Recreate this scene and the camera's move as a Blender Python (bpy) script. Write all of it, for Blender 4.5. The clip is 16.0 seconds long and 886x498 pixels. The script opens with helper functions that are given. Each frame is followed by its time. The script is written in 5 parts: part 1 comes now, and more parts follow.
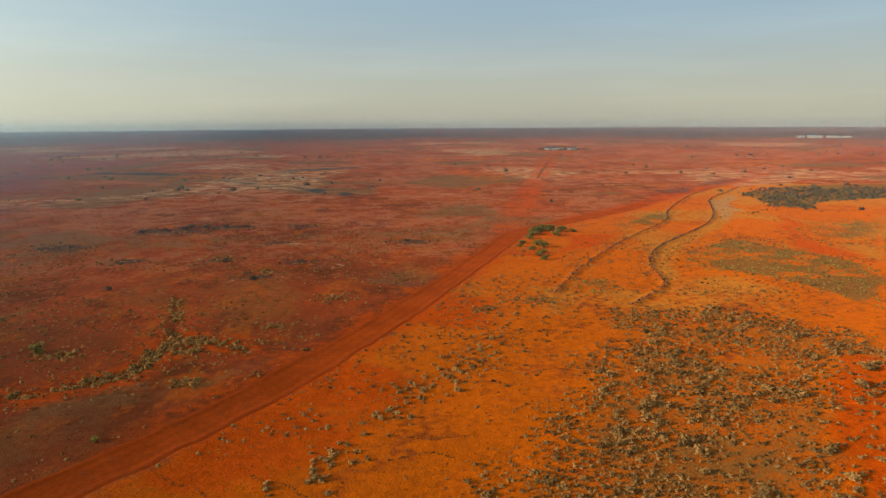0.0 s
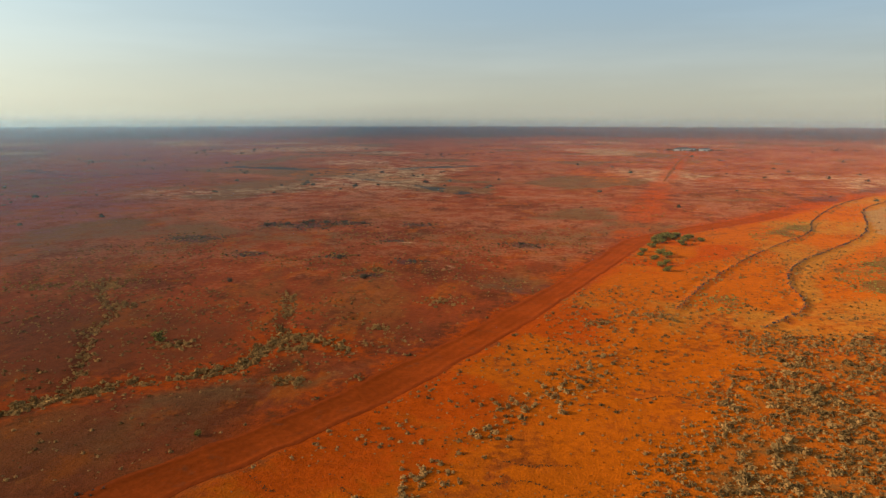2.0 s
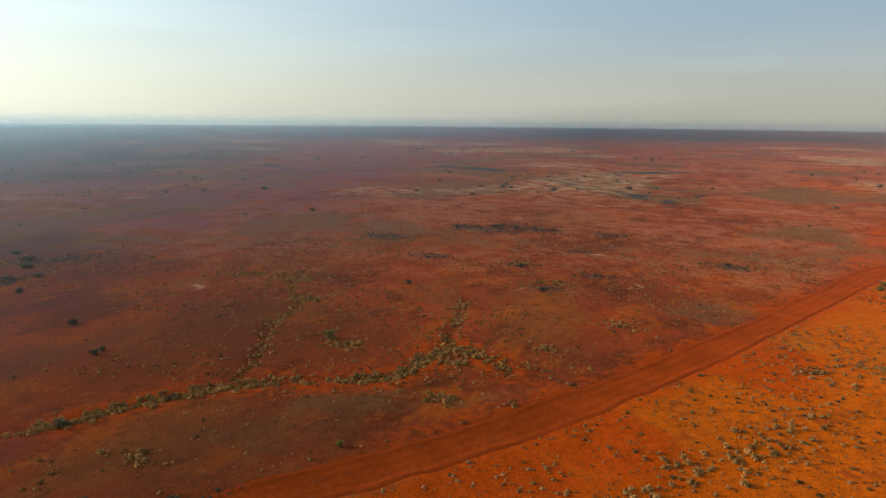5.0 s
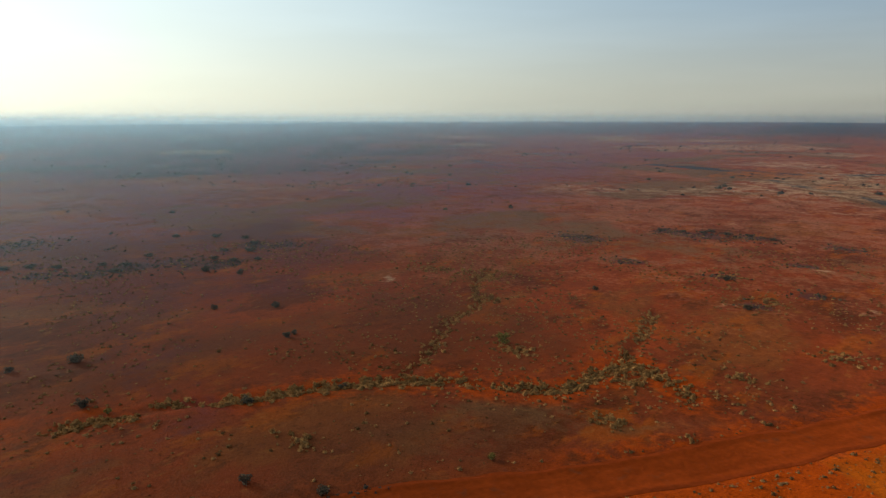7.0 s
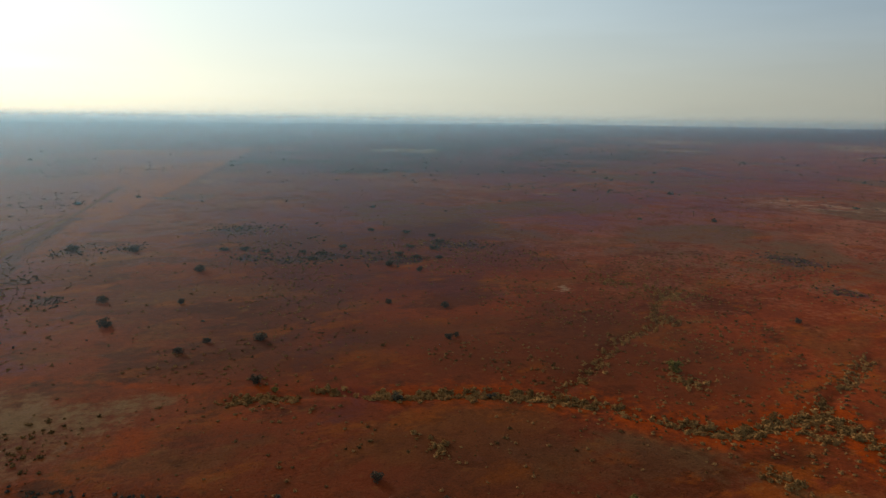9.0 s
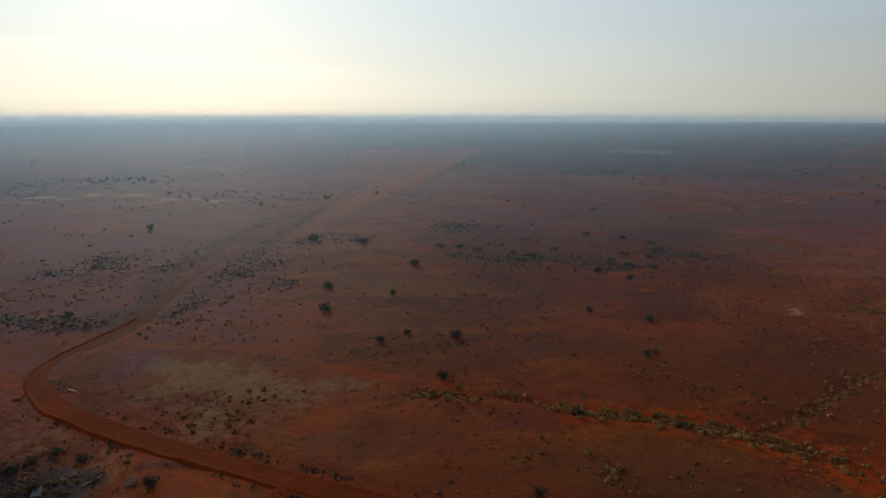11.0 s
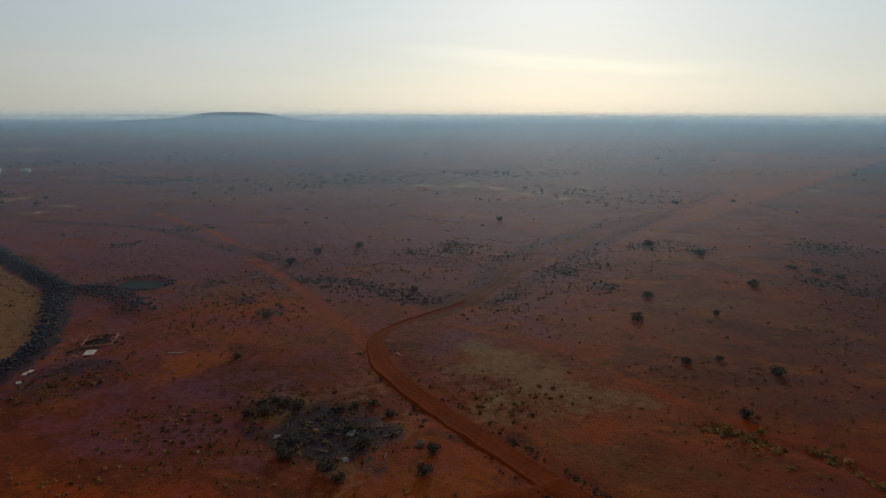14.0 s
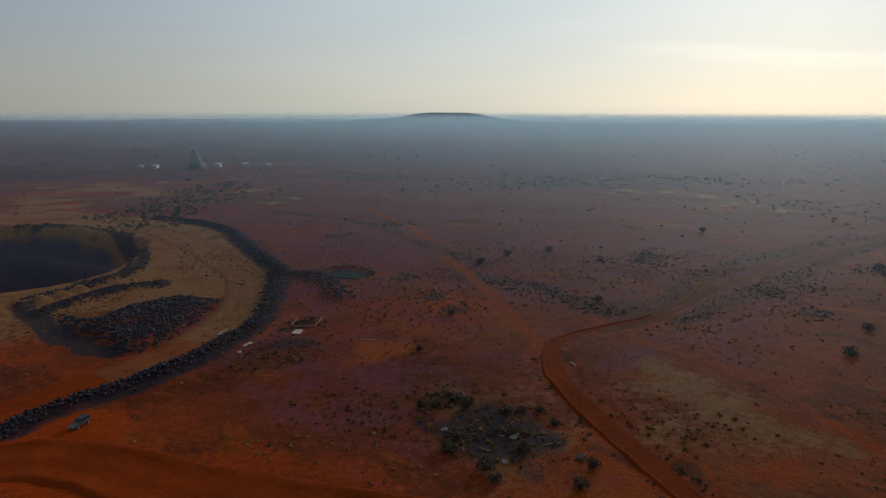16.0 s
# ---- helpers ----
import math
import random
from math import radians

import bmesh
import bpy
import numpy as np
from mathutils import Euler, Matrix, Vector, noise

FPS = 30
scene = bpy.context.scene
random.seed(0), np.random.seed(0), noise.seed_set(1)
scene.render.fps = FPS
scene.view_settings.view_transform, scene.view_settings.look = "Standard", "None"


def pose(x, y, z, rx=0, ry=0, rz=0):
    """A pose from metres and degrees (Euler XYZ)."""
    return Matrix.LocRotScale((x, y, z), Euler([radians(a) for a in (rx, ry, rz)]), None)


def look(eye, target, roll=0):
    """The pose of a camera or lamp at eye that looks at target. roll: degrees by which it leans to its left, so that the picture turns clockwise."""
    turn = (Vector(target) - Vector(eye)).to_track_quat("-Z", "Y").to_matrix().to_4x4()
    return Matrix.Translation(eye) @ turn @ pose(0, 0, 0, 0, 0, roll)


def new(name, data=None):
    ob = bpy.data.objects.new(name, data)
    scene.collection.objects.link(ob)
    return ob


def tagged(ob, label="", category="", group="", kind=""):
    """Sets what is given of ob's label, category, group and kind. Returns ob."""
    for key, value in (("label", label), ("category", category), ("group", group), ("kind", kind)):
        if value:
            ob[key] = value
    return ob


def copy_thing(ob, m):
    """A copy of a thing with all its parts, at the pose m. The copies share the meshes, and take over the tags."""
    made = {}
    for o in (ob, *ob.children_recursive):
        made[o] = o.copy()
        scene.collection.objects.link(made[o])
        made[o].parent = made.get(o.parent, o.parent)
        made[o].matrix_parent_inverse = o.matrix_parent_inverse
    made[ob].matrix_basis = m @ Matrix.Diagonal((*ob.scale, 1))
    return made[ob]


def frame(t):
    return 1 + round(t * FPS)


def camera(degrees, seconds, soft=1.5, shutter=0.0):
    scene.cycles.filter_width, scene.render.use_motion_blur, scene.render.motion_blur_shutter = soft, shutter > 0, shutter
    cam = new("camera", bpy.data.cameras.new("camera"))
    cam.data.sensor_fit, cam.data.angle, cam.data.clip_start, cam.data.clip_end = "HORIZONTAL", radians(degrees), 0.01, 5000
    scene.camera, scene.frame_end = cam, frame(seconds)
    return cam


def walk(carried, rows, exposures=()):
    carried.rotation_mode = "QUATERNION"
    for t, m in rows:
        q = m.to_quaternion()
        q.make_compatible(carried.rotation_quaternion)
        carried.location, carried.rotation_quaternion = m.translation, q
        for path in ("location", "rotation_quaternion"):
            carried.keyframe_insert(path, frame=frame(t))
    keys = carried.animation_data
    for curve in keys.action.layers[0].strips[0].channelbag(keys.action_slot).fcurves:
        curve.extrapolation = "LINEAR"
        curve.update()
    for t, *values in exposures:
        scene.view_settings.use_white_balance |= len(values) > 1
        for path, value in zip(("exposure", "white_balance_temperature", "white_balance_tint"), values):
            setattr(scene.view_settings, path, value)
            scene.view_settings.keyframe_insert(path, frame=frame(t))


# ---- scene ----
cam = camera(67.44, 16.0, soft=1.3)

PATH = [
    (0, 0, 0, 60, 79.07, 0.35, -0.06),
    (0.5, 0.3, 1.83, 60.24, 79.02, 0.38, 2.72),
    (1, 0.74, 3.79, 60.48, 78.99, 0.08, 5.3),
    (1.5, 1.29, 5.87, 60.71, 78.95, 0.08, 7.76),
    (2, 1.91, 8.06, 60.95, 78.9, -0.06, 10.39),
    (2.5, 2.6, 10.36, 61.18, 78.85, -0.11, 12.87),
    (3, 3.32, 12.73, 61.4, 78.8, -0.18, 15.9),
    (3.5, 4.07, 15.18, 61.61, 78.75, -0.19, 18.91),
    (3.7, 4.37, 16.18, 61.69, 78.75, -0.22, 20.03),
    (5.8, 7.27, 27.09, 62.46, 78.61, -0.07, 34.77),
    (6, 7.51, 28.16, 62.53, 78.48, 0.14, 36.6),
    (6.5, 8.05, 30.82, 62.69, 78.49, 0.03, 41.19),
    (7, 8.52, 33.49, 62.84, 78.48, 0.06, 46.32),
    (7.5, 8.92, 36.15, 62.98, 78.46, -0.1, 51.75),
    (8, 9.24, 38.78, 63.13, 78.46, -0.22, 56.37),
    (8.2, 9.34, 39.83, 63.19, 78.49, -0.24, 57.65),
    (10.3, 9.64, 50.44, 63.85, 78.44, -0.24, 76.82),
    (10.5, 9.59, 51.4, 63.92, 78.45, 0.16, 78.77),
    (11, 9.44, 53.74, 64.12, 78.43, -0.02, 83.97),
    (11.5, 9.21, 56.02, 64.34, 78.39, -0.03, 88.82),
    (12, 8.94, 58.21, 64.6, 78.35, -0.29, 94.04),
    (12.5, 8.62, 60.31, 64.88, 78.32, -0.11, 98.95),
    (13, 8.27, 62.31, 65.21, 78.31, -0.21, 104.59),
    (13.5, 7.91, 64.21, 65.59, 78.28, -0.13, 109.47),
    (14, 7.55, 66, 66.02, 78.27, -0.13, 114.75),
    (14.5, 7.2, 67.67, 66.51, 78.26, -0.06, 118.9),
    (15, 6.9, 69.22, 67.07, 78.24, -0.17, 123.4),
    (15.5, 6.65, 70.65, 67.71, 78.14, -0.19, 127.83),
    (16, 6.48, 71.95, 68.43, 78.21, -0.09, 132.32),
]

walk(cam, [(t, pose(x, y, z, rx, ry, rz)) for t, x, y, z, rx, ry, rz in PATH],
     exposures=[(0, 0.36, 7000, 8), (3.5, 0.39, 6750, 10), (7, 0.06, 6500, 11), (9.2, -0.33, 6450, 13), (11, -0.57, 6300, 18), (13, -0.81, 6250, 18), (16, -0.78, 6250, 18)])

# ---- light: a low sun in dusty air ----
SUN_YAW, SUN_UP = 105.0, 17.0
world = bpy.data.worlds.new("sky")
scene.world = world
world.use_nodes = True
wn = world.node_tree.nodes
sky = wn.new("ShaderNodeTexSky")
sky.sky_type = "NISHITA"
sky.sun_disc = False
sky.sun_elevation = radians(SUN_UP)
sky.sun_rotation = radians(-SUN_YAW)
sky.altitude = 300
sky.air_density, sky.dust_density, sky.ozone_density = 1.0, 1.2, 1.0
wn["Background"].inputs["Strength"].default_value = 0.10
wl = world.node_tree.links


def sky_node(kind, **values):
    """A node of the sky, with numbered or named inputs set."""
    node = wn.new("ShaderNode" + kind)
    for key, value in values.items():
        node.inputs[int(key[1:])].default_value = value
    return node


# thin high cloud: cream low down, pale blue above, and brighter round the sun
toward = sky_node("TexCoord")
split = sky_node("SeparateXYZ")
wl.new(toward.outputs["Generated"], split.inputs[0])
above = sky_node("Math", i1=0.01)
above.operation = "MAXIMUM"
wl.new(split.outputs["Z"], above.inputs[0])
dome = wn.new("ShaderNodeCombineXYZ")
wl.new(split.outputs["X"], dome.inputs[0])
wl.new(split.outputs["Y"], dome.inputs[1])
wl.new(above.outputs[0], dome.inputs[2])
wl.new(dome.outputs[0], sky.inputs["Vector"])
lift = wn.new("ShaderNodeMapRange")
lift.interpolation_type = "SMOOTHSTEP"
lift.inputs["From Min"].default_value, lift.inputs["From Max"].default_value = 0.0, 0.175
wl.new(split.outputs["Z"], lift.inputs["Value"])
cloud = wn.new("ShaderNodeMix")
cloud.data_type = "RGBA"
cloud.inputs[6].default_value, cloud.inputs[7].default_value = (3.2, 3.25, 2.8, 1), (2.1, 3.05, 3.95, 1)
wl.new(lift.outputs["Result"], cloud.inputs["Factor"])
facing = wn.new("ShaderNodeVectorMath")
facing.operation = "DOT_PRODUCT"
facing.inputs[1].default_value = (-math.sin(radians(SUN_YAW)) * math.cos(radians(SUN_UP)), math.cos(radians(SUN_YAW)) * math.cos(radians(SUN_UP)), math.sin(radians(SUN_UP)))
wl.new(toward.outputs["Generated"], facing.inputs[0])
half_way = sky_node("Math", i1=0.5, i2=0.5)
half_way.operation = "MULTIPLY_ADD"
wl.new(facing.outputs["Value"], half_way.inputs[0])
glow = sky_node("Math", i1=4.4)
glow.operation = "POWER"
wl.new(half_way.outputs[0], glow.inputs[0])
lit = wn.new("ShaderNodeMix")
lit.data_type, lit.blend_type = "RGBA", "ADD"
lit.inputs[7].default_value = (7.9, 8.6, 7.0, 1)
wl.new(glow.outputs[0], lit.inputs["Factor"])
streak = sky_node("TexNoise")
streak.inputs["Scale"].default_value, streak.inputs["Detail"].default_value = 2.4, 5.0
flat = sky_node("VectorMath")
flat.operation = "MULTIPLY"
flat.inputs[1].default_value = (1.0, 1.0, 9.0)
wl.new(toward.outputs["Generated"], flat.inputs[0])
wl.new(flat.outputs[0], streak.inputs["Vector"])
wisp = wn.new("ShaderNodeMapRange")
wisp.inputs["From Min"].default_value, wisp.inputs["From Max"].default_value = 0.45, 0.75
wisp.inputs["To Min"].default_value, wisp.inputs["To Max"].default_value = 1.0, 1.12
wl.new(streak.outputs["Fac"], wisp.inputs["Value"])
wispy = wn.new("ShaderNodeVectorMath")
wispy.operation = "SCALE"
wl.new(cloud.outputs[2], wispy.inputs[0])
wl.new(wisp.outputs["Result"], wispy.inputs["Scale"])
wl.new(wispy.outputs[0], lit.inputs[6])

# one long streak of cirrus below the sun
sideways = sky_node("VectorMath")
sideways.operation = "DOT_PRODUCT"
sideways.inputs[1].default_value = (-math.cos(radians(SUN_YAW)), -math.sin(radians(SUN_YAW)), 0)
wl.new(toward.outputs["Generated"], sideways.inputs[0])
slant = sky_node("Math", i1=-0.06)
slant.operation = "MULTIPLY_ADD"
wl.new(sideways.outputs["Value"], slant.inputs[0])
wl.new(split.outputs["Z"], slant.inputs[2])
ragged = sky_node("Math", i1=0.045)
ragged.operation = "MULTIPLY_ADD"
wl.new(streak.outputs["Fac"], ragged.inputs[0])
wl.new(slant.outputs[0], ragged.inputs[2])
off = sky_node("Math", i1=-0.093)
off.operation = "ADD"
wl.new(ragged.outputs[0], off.inputs[0])
off_size = sky_node("Math")
off_size.operation = "ABSOLUTE"
wl.new(off.outputs[0], off_size.inputs[0])
thin = wn.new("ShaderNodeMapRange")
thin.interpolation_type = "SMOOTHSTEP"
thin.inputs["From Min"].default_value, thin.inputs["From Max"].default_value = 0.014, 0.0
wl.new(off_size.outputs[0], thin.inputs["Value"])
short = wn.new("ShaderNodeMapRange")
short.interpolation_type = "SMOOTHSTEP"
short.inputs["From Min"].default_value, short.inputs["From Max"].default_value = 0.3, 0.1
reach = sky_node("Math")
reach.operation = "ABSOLUTE"
wl.new(sideways.outputs["Value"], reach.inputs[0])
wl.new(reach.outputs[0], short.inputs["Value"])
near_sun = sky_node("Math")
near_sun.operation = "MULTIPLY"
wl.new(thin.outputs["Result"], near_sun.inputs[0])
wl.new(short.outputs["Result"], near_sun.inputs[1])
ahead = wn.new("ShaderNodeMapRange")
ahead.inputs["From Min"].default_value, ahead.inputs["From Max"].default_value = 0.8, 0.95
wl.new(facing.outputs["Value"], ahead.inputs["Value"])
cirrus = sky_node("Math")
cirrus.operation = "MULTIPLY"
wl.new(near_sun.outputs[0], cirrus.inputs[0])
wl.new(ahead.outputs["Result"], cirrus.inputs[1])
streaked = wn.new("ShaderNodeMix")
streaked.data_type, streaked.blend_type = "RGBA", "ADD"
streaked.inputs[7].default_value = (1.3, 1.15, 0.8, 1)
wl.new(cirrus.outputs[0], streaked.inputs["Factor"])
wl.new(lit.outputs[2], streaked.inputs[6])
whole = wn.new("ShaderNodeMix")
whole.data_type, whole.blend_type = "RGBA", "ADD"
whole.inputs["Factor"].default_value = 0.13
wl.new(streaked.outputs[2], whole.inputs[6])
wl.new(sky.outputs["Color"], whole.inputs[7])
wl.new(whole.outputs[2], wn["Background"].inputs["Color"])

sun_data = bpy.data.lights.new("sun", "SUN")
sun_data.energy, sun_data.angle, sun_data.color = 4.2, radians(1.5), (1.0, 0.83, 0.62)
sun = new("sun", sun_data)
sun.matrix_world = look((-math.sin(radians(SUN_YAW)) * 100 * math.cos(radians(SUN_UP)),
                         math.cos(radians(SUN_YAW)) * 100 * math.cos(radians(SUN_UP)),
                         100 * math.sin(radians(SUN_UP))), (0, 0, 0))


# ---- small helpers ----
def part(name, bm, material, parent=None, label=""):
    """Link a bmesh as one mesh object under a thing or a part."""
    me = bpy.data.meshes.new(name)
    bm.to_mesh(me)
    bm.free()
    me.materials.append(material)
    ob = new(name, me)
    ob.parent = parent
    if label:
        ob["label"] = label
    return ob


def base(name, x, y, z, turn=0.0, **tags):
    ob = new(name)
    ob.matrix_basis = pose(x, y, z, 0, 0, turn)
    return tagged(ob, **tags)


def box(bm, centre, size, turn=(0, 0, 0), bevel=0.0):
    m = pose(*centre, *turn) @ Matrix.Diagonal((*size, 1))
    made = bmesh.ops.create_cube(bm, size=1, matrix=m)["verts"]
    if bevel:
        edges = {e for v in made for e in v.link_edges}
        bmesh.ops.bevel(bm, geom=list(edges), offset=bevel, segments=2, affect="EDGES")


def rod(bm, a, b, r0, r1, sides=6):
    """A tapered bar from a to b."""
    a, b = Vector(a), Vector(b)
    turn = (b - a).to_track_quat("Z", "Y").to_matrix().to_4x4()
    m = Matrix.Translation((a + b) / 2) @ turn
    bmesh.ops.create_cone(bm, cap_ends=True, segments=sides, radius1=r0, radius2=r1, depth=(b - a).length, matrix=m)


def mesh_from(name, co, faces):
    """A mesh from numpy vertices and equal-sided faces."""
    me = bpy.data.meshes.new(name)
    n = faces.shape[1]
    me.vertices.add(len(co))
    me.vertices.foreach_set("co", np.ascontiguousarray(co, np.float32).ravel())
    me.loops.add(faces.size)
    me.loops.foreach_set("vertex_index", np.ascontiguousarray(faces, np.int32).ravel())
    me.polygons.add(len(faces))
    me.polygons.foreach_set("loop_start", np.arange(0, faces.size, n, dtype=np.int32))
    me.update(calc_edges=True)
    return me


def attribute(me, name, values):
    a = me.attributes.new(name, "FLOAT", "POINT")
    a.data.foreach_set("value", np.ascontiguousarray(values, np.float32))


rng = np.random.default_rng(7)
LATTICE = rng.random((256, 256))


def value_noise(x, y):
    xi, yi = np.floor(x).astype(int), np.floor(y).astype(int)
    u, v = x - xi, y - yi
    u, v = u * u * (3 - 2 * u), v * v * (3 - 2 * v)
    a, b = LATTICE[xi % 256, yi % 256], LATTICE[(xi + 1) % 256, yi % 256]
    c, d = LATTICE[xi % 256, (yi + 1) % 256], LATTICE[(xi + 1) % 256, (yi + 1) % 256]
    return (a * (1 - u) + b * u) * (1 - v) + (c * (1 - u) + d * u) * v


def fbm(x, y, size, octaves=4):
    """Fractal noise, 0 to 1, of about that size in metres."""
    total, weight = 0.0, 0.0
    for k in range(octaves):
        s = 2.0 ** k / size
        total = total + value_noise(x * s + 17.3 * k + 40, y * s + 5.1 * k + 90) * 0.5 ** k
        weight += 0.5 ** k
    return total / weight


def step(a, b, v):
    u = np.clip((v - a) / (b - a), 0, 1)
    return u * u * (3 - 2 * u)


def spline(points, n=12):
    """A smooth line through a few points of the plan."""
    p = np.array(points, float)
    p = np.vstack([2 * p[0] - p[1], p, 2 * p[-1] - p[-2]])
    u = np.linspace(0, 1, n, endpoint=False)[:, None]
    out = [0.5 * (2 * b + (c - a) * u + (2 * a - 5 * b + 4 * c - d) * u ** 2 + (3 * b - a - 3 * c + d) * u ** 3)
           for a, b, c, d in zip(p, p[1:], p[2:], p[3:])]
    return np.vstack(out + [p[-2:-1]])


def near_line(x, y, line, reach=90.0):
    """Distance from a line, and the side (over 0: right of its direction), as far as its reach."""
    x, y = np.asarray(x, float), np.asarray(y, float)
    line = np.asarray(line)
    lo, hi = line.min(0) - reach, line.max(0) + reach
    close = (x > lo[0]) & (x < hi[0]) & (y > lo[1]) & (y < hi[1])
    far, none = np.full(x.shape, 1e4), np.zeros(x.shape)
    if not close.all():
        if close.any():
            far[close], none[close] = near_line(x[close], y[close], line, 1e6)
        return far, none
    best, side = np.full(np.shape(x), 1e9), np.zeros(np.shape(x))
    for (ax, ay), (bx, by) in zip(line, line[1:]):
        dx, dy = bx - ax, by - ay
        u = np.clip(((x - ax) * dx + (y - ay) * dy) / (dx * dx + dy * dy + 1e-9), 0, 1)
        d = np.hypot(x - ax - u * dx, y - ay - u * dy)
        s = (x - ax) * dy - (y - ay) * dx
        hit = d < best
        best, side = np.where(hit, d, best), np.where(hit, np.sign(s), side)
    return best, side


def inside(x, y, poly):
    """Over 0 inside a closed outline: the distance to its edge."""
    p = np.array(list(poly) + [poly[0]], float)
    odd = np.zeros(np.shape(x), bool)
    for (ax, ay), (bx, by) in zip(p, p[1:]):
        if ay != by:
            odd ^= ((ay > y) != (by > y)) & (x < (bx - ax) * (y - ay) / (by - ay) + ax)
    d, _ = near_line(x, y, p, 40.0)
    return np.where(odd, d, -d)


# ---- the plan ----
MAIN_ROAD = spline([(-204, -22), (-164, -32), (-143, -23), (-129, -8), (-108, 25), (-89, 58), (-67, 98), (-49, 127), (-29, 167),
                    (-8, 219), (17, 288), (42, 357), (75, 396), (122, 447), (210, 562), (357, 738)])
PIT_TRACK = spline([(-98, 46), (-84, 34), (-69, 10), (-55, -15), (-42, -41), (-35, -60), (-26, -73), (-8, -80), (14, -84)])
NORTH_TRACK = spline([(38, 362), (52, 452), (76, 576), (105, 727), (161, 1009), (220, 1263)])
WEST_TRACK = spline([(-178, -28), (-200, -20), (-261, -18), (-330, -6), (-454, 18), (-609, 45)])
FAN_TRACK = spline([(-176, -26), (-175, 4), (-165, 29), (-149, 52), (-137, 74), (-123, 89)])
POND_TRACK = spline([(-131, -13), (-139, -20), (-155, -38), (-175, -64), (-199, -97), (-216, -125), (-263, -193), (-303, -282)])
ROCK_LINE = spline([(-14, -84), (-27, -88), (-40, -92), (-53, -93), (-69, -96), (-79, -99), (-91, -105), (-103, -111), (-118, -126), (-138, -150), (-152, -167), (-163, -198), (-176, -235), (-192, -280), (-192, -318), (-182, -350)])
ROCK_ARM = spline([(-149, -163), (-156, -151), (-151, -130), (-144, -115)])
BUND_A = spline([(39, 224), (57, 266), (93, 331), (131, 387), (149, 435), (190, 515), (238, 587)])
BUND_B = spline([(62, 210), (81, 236), (86, 270), (103, 309), (151, 376), (173, 421), (201, 496), (240, 553), (268, 599)])
DITCH = spline([(-136, 62), (-131, 84), (-123, 97), (-116, 114), (-107, 128), (-97, 138), (-86, 145), (-77, 152), (-75, 166), (-73, 178), (-65, 176), (-53, 170)])
SPURS = [spline([(-75, 175), (-83, 199), (-94, 227)]), spline([(-108, 132), (-118, 150), (-132, 171), (-139, 191), (-156, 207), (-167, 226)])]
SLOPE_STRIP = spline([(-34, 82), (-23, 101), (-19, 110), (-15, 119), (-10, 133), (-6, 142), (1, 149), (8, 160), (18, 175)])
SHRUB_FIELD = [(0, 79), (7, 97), (24, 125), (40, 163), (55, 199), (91, 205), (118, 172), (161, 123), (168, 36), (16, 35)]
DUMP_GROVE = [(236, 530), (219, 435), (238, 418), (264, 460), (354, 488), (479, 536), (487, 601), (313, 593)]
HAUL = spline([(-16, -95), (-30, -98), (-43, -102), (-54, -103), (-66, -104), (-79, -108), (-93, -116), (-107, -127), (-124, -147), (-137, -172), (-147, -209), (-158, -257), (-162, -296), (-159, -327)])
HEAP = [(-65, -169), (-70, -153), (-83, -160), (-101, -160), (-112, -146), (-95, -131), (-82, -122), (-71, -115), (-63, -117), (-65, -129), (-62, -150)]
PIT_BERM = spline([(-112, -381), (-129, -365), (-143, -328), (-137, -279), (-123, -235), (-104, -212), (-86, -206)])
HEAP_FOOT = spline([(-60, -193), (-60, -180), (-58, -161), (-59, -136), (-62, -120)])
HEAP_ROW = spline([(-62, -176), (-70, -180), (-86, -186), (-98, -186), (-108, -184)])
PIT_AT, PIT_SIZE, PIT_DEPTH = (-45, -306), (101, 95), 55.0


# low thickets (place and breadth), hedges of scrub, and pale clay spots on the plain
THICKETS = [(-143, 367, 17), (-165, 369, 12), (-122, 376, 13), (-185, 316, 15), (-97, 286, 7), (-64, 281, 7), (-83, 329, 8), (-74, 254, 7), (-363, 103, 20), (-287, 94, 13),
            (-277, 108, 12), (-275, 124, 13), (-269, 146, 15), (-256, 155, 11), (-282, 187, 14), (-276, 200, 10), (-16, 329, 12), (-81, 381, 12), (-138, 283, 10),
            (-279, -60, 12), (-332, 22, 13), (-332, 46, 10), (-278, 7, 9), (-215, -10, 8), (-261, -2, 9), (-244, 20, 8), (-294, -67, 10), (-265, -75, 8), (-270, -221, 14),
            (-221, -214, 10), (-228, -135, 8), (-163, -75, 8), (-182, -121, 9), (-112, -100, 10), (-168, -92, 7), (-105, -28, 7), (-108, -10, 9), (-95, -14, 7)]
HEDGES = [spline([(-202, -95), (-208, -74), (-202, -55), (-196, -37), (-198, -26)]), spline([(-196, -30), (-229, -27), (-268, -33), (-325, -24), (-402, -9)]),
          spline([(-205, -12), (-245, -8), (-290, -2), (-360, 4), (-440, 18)]), spline([(-252, -330), (-262, -250), (-240, -170), (-222, -110)])]
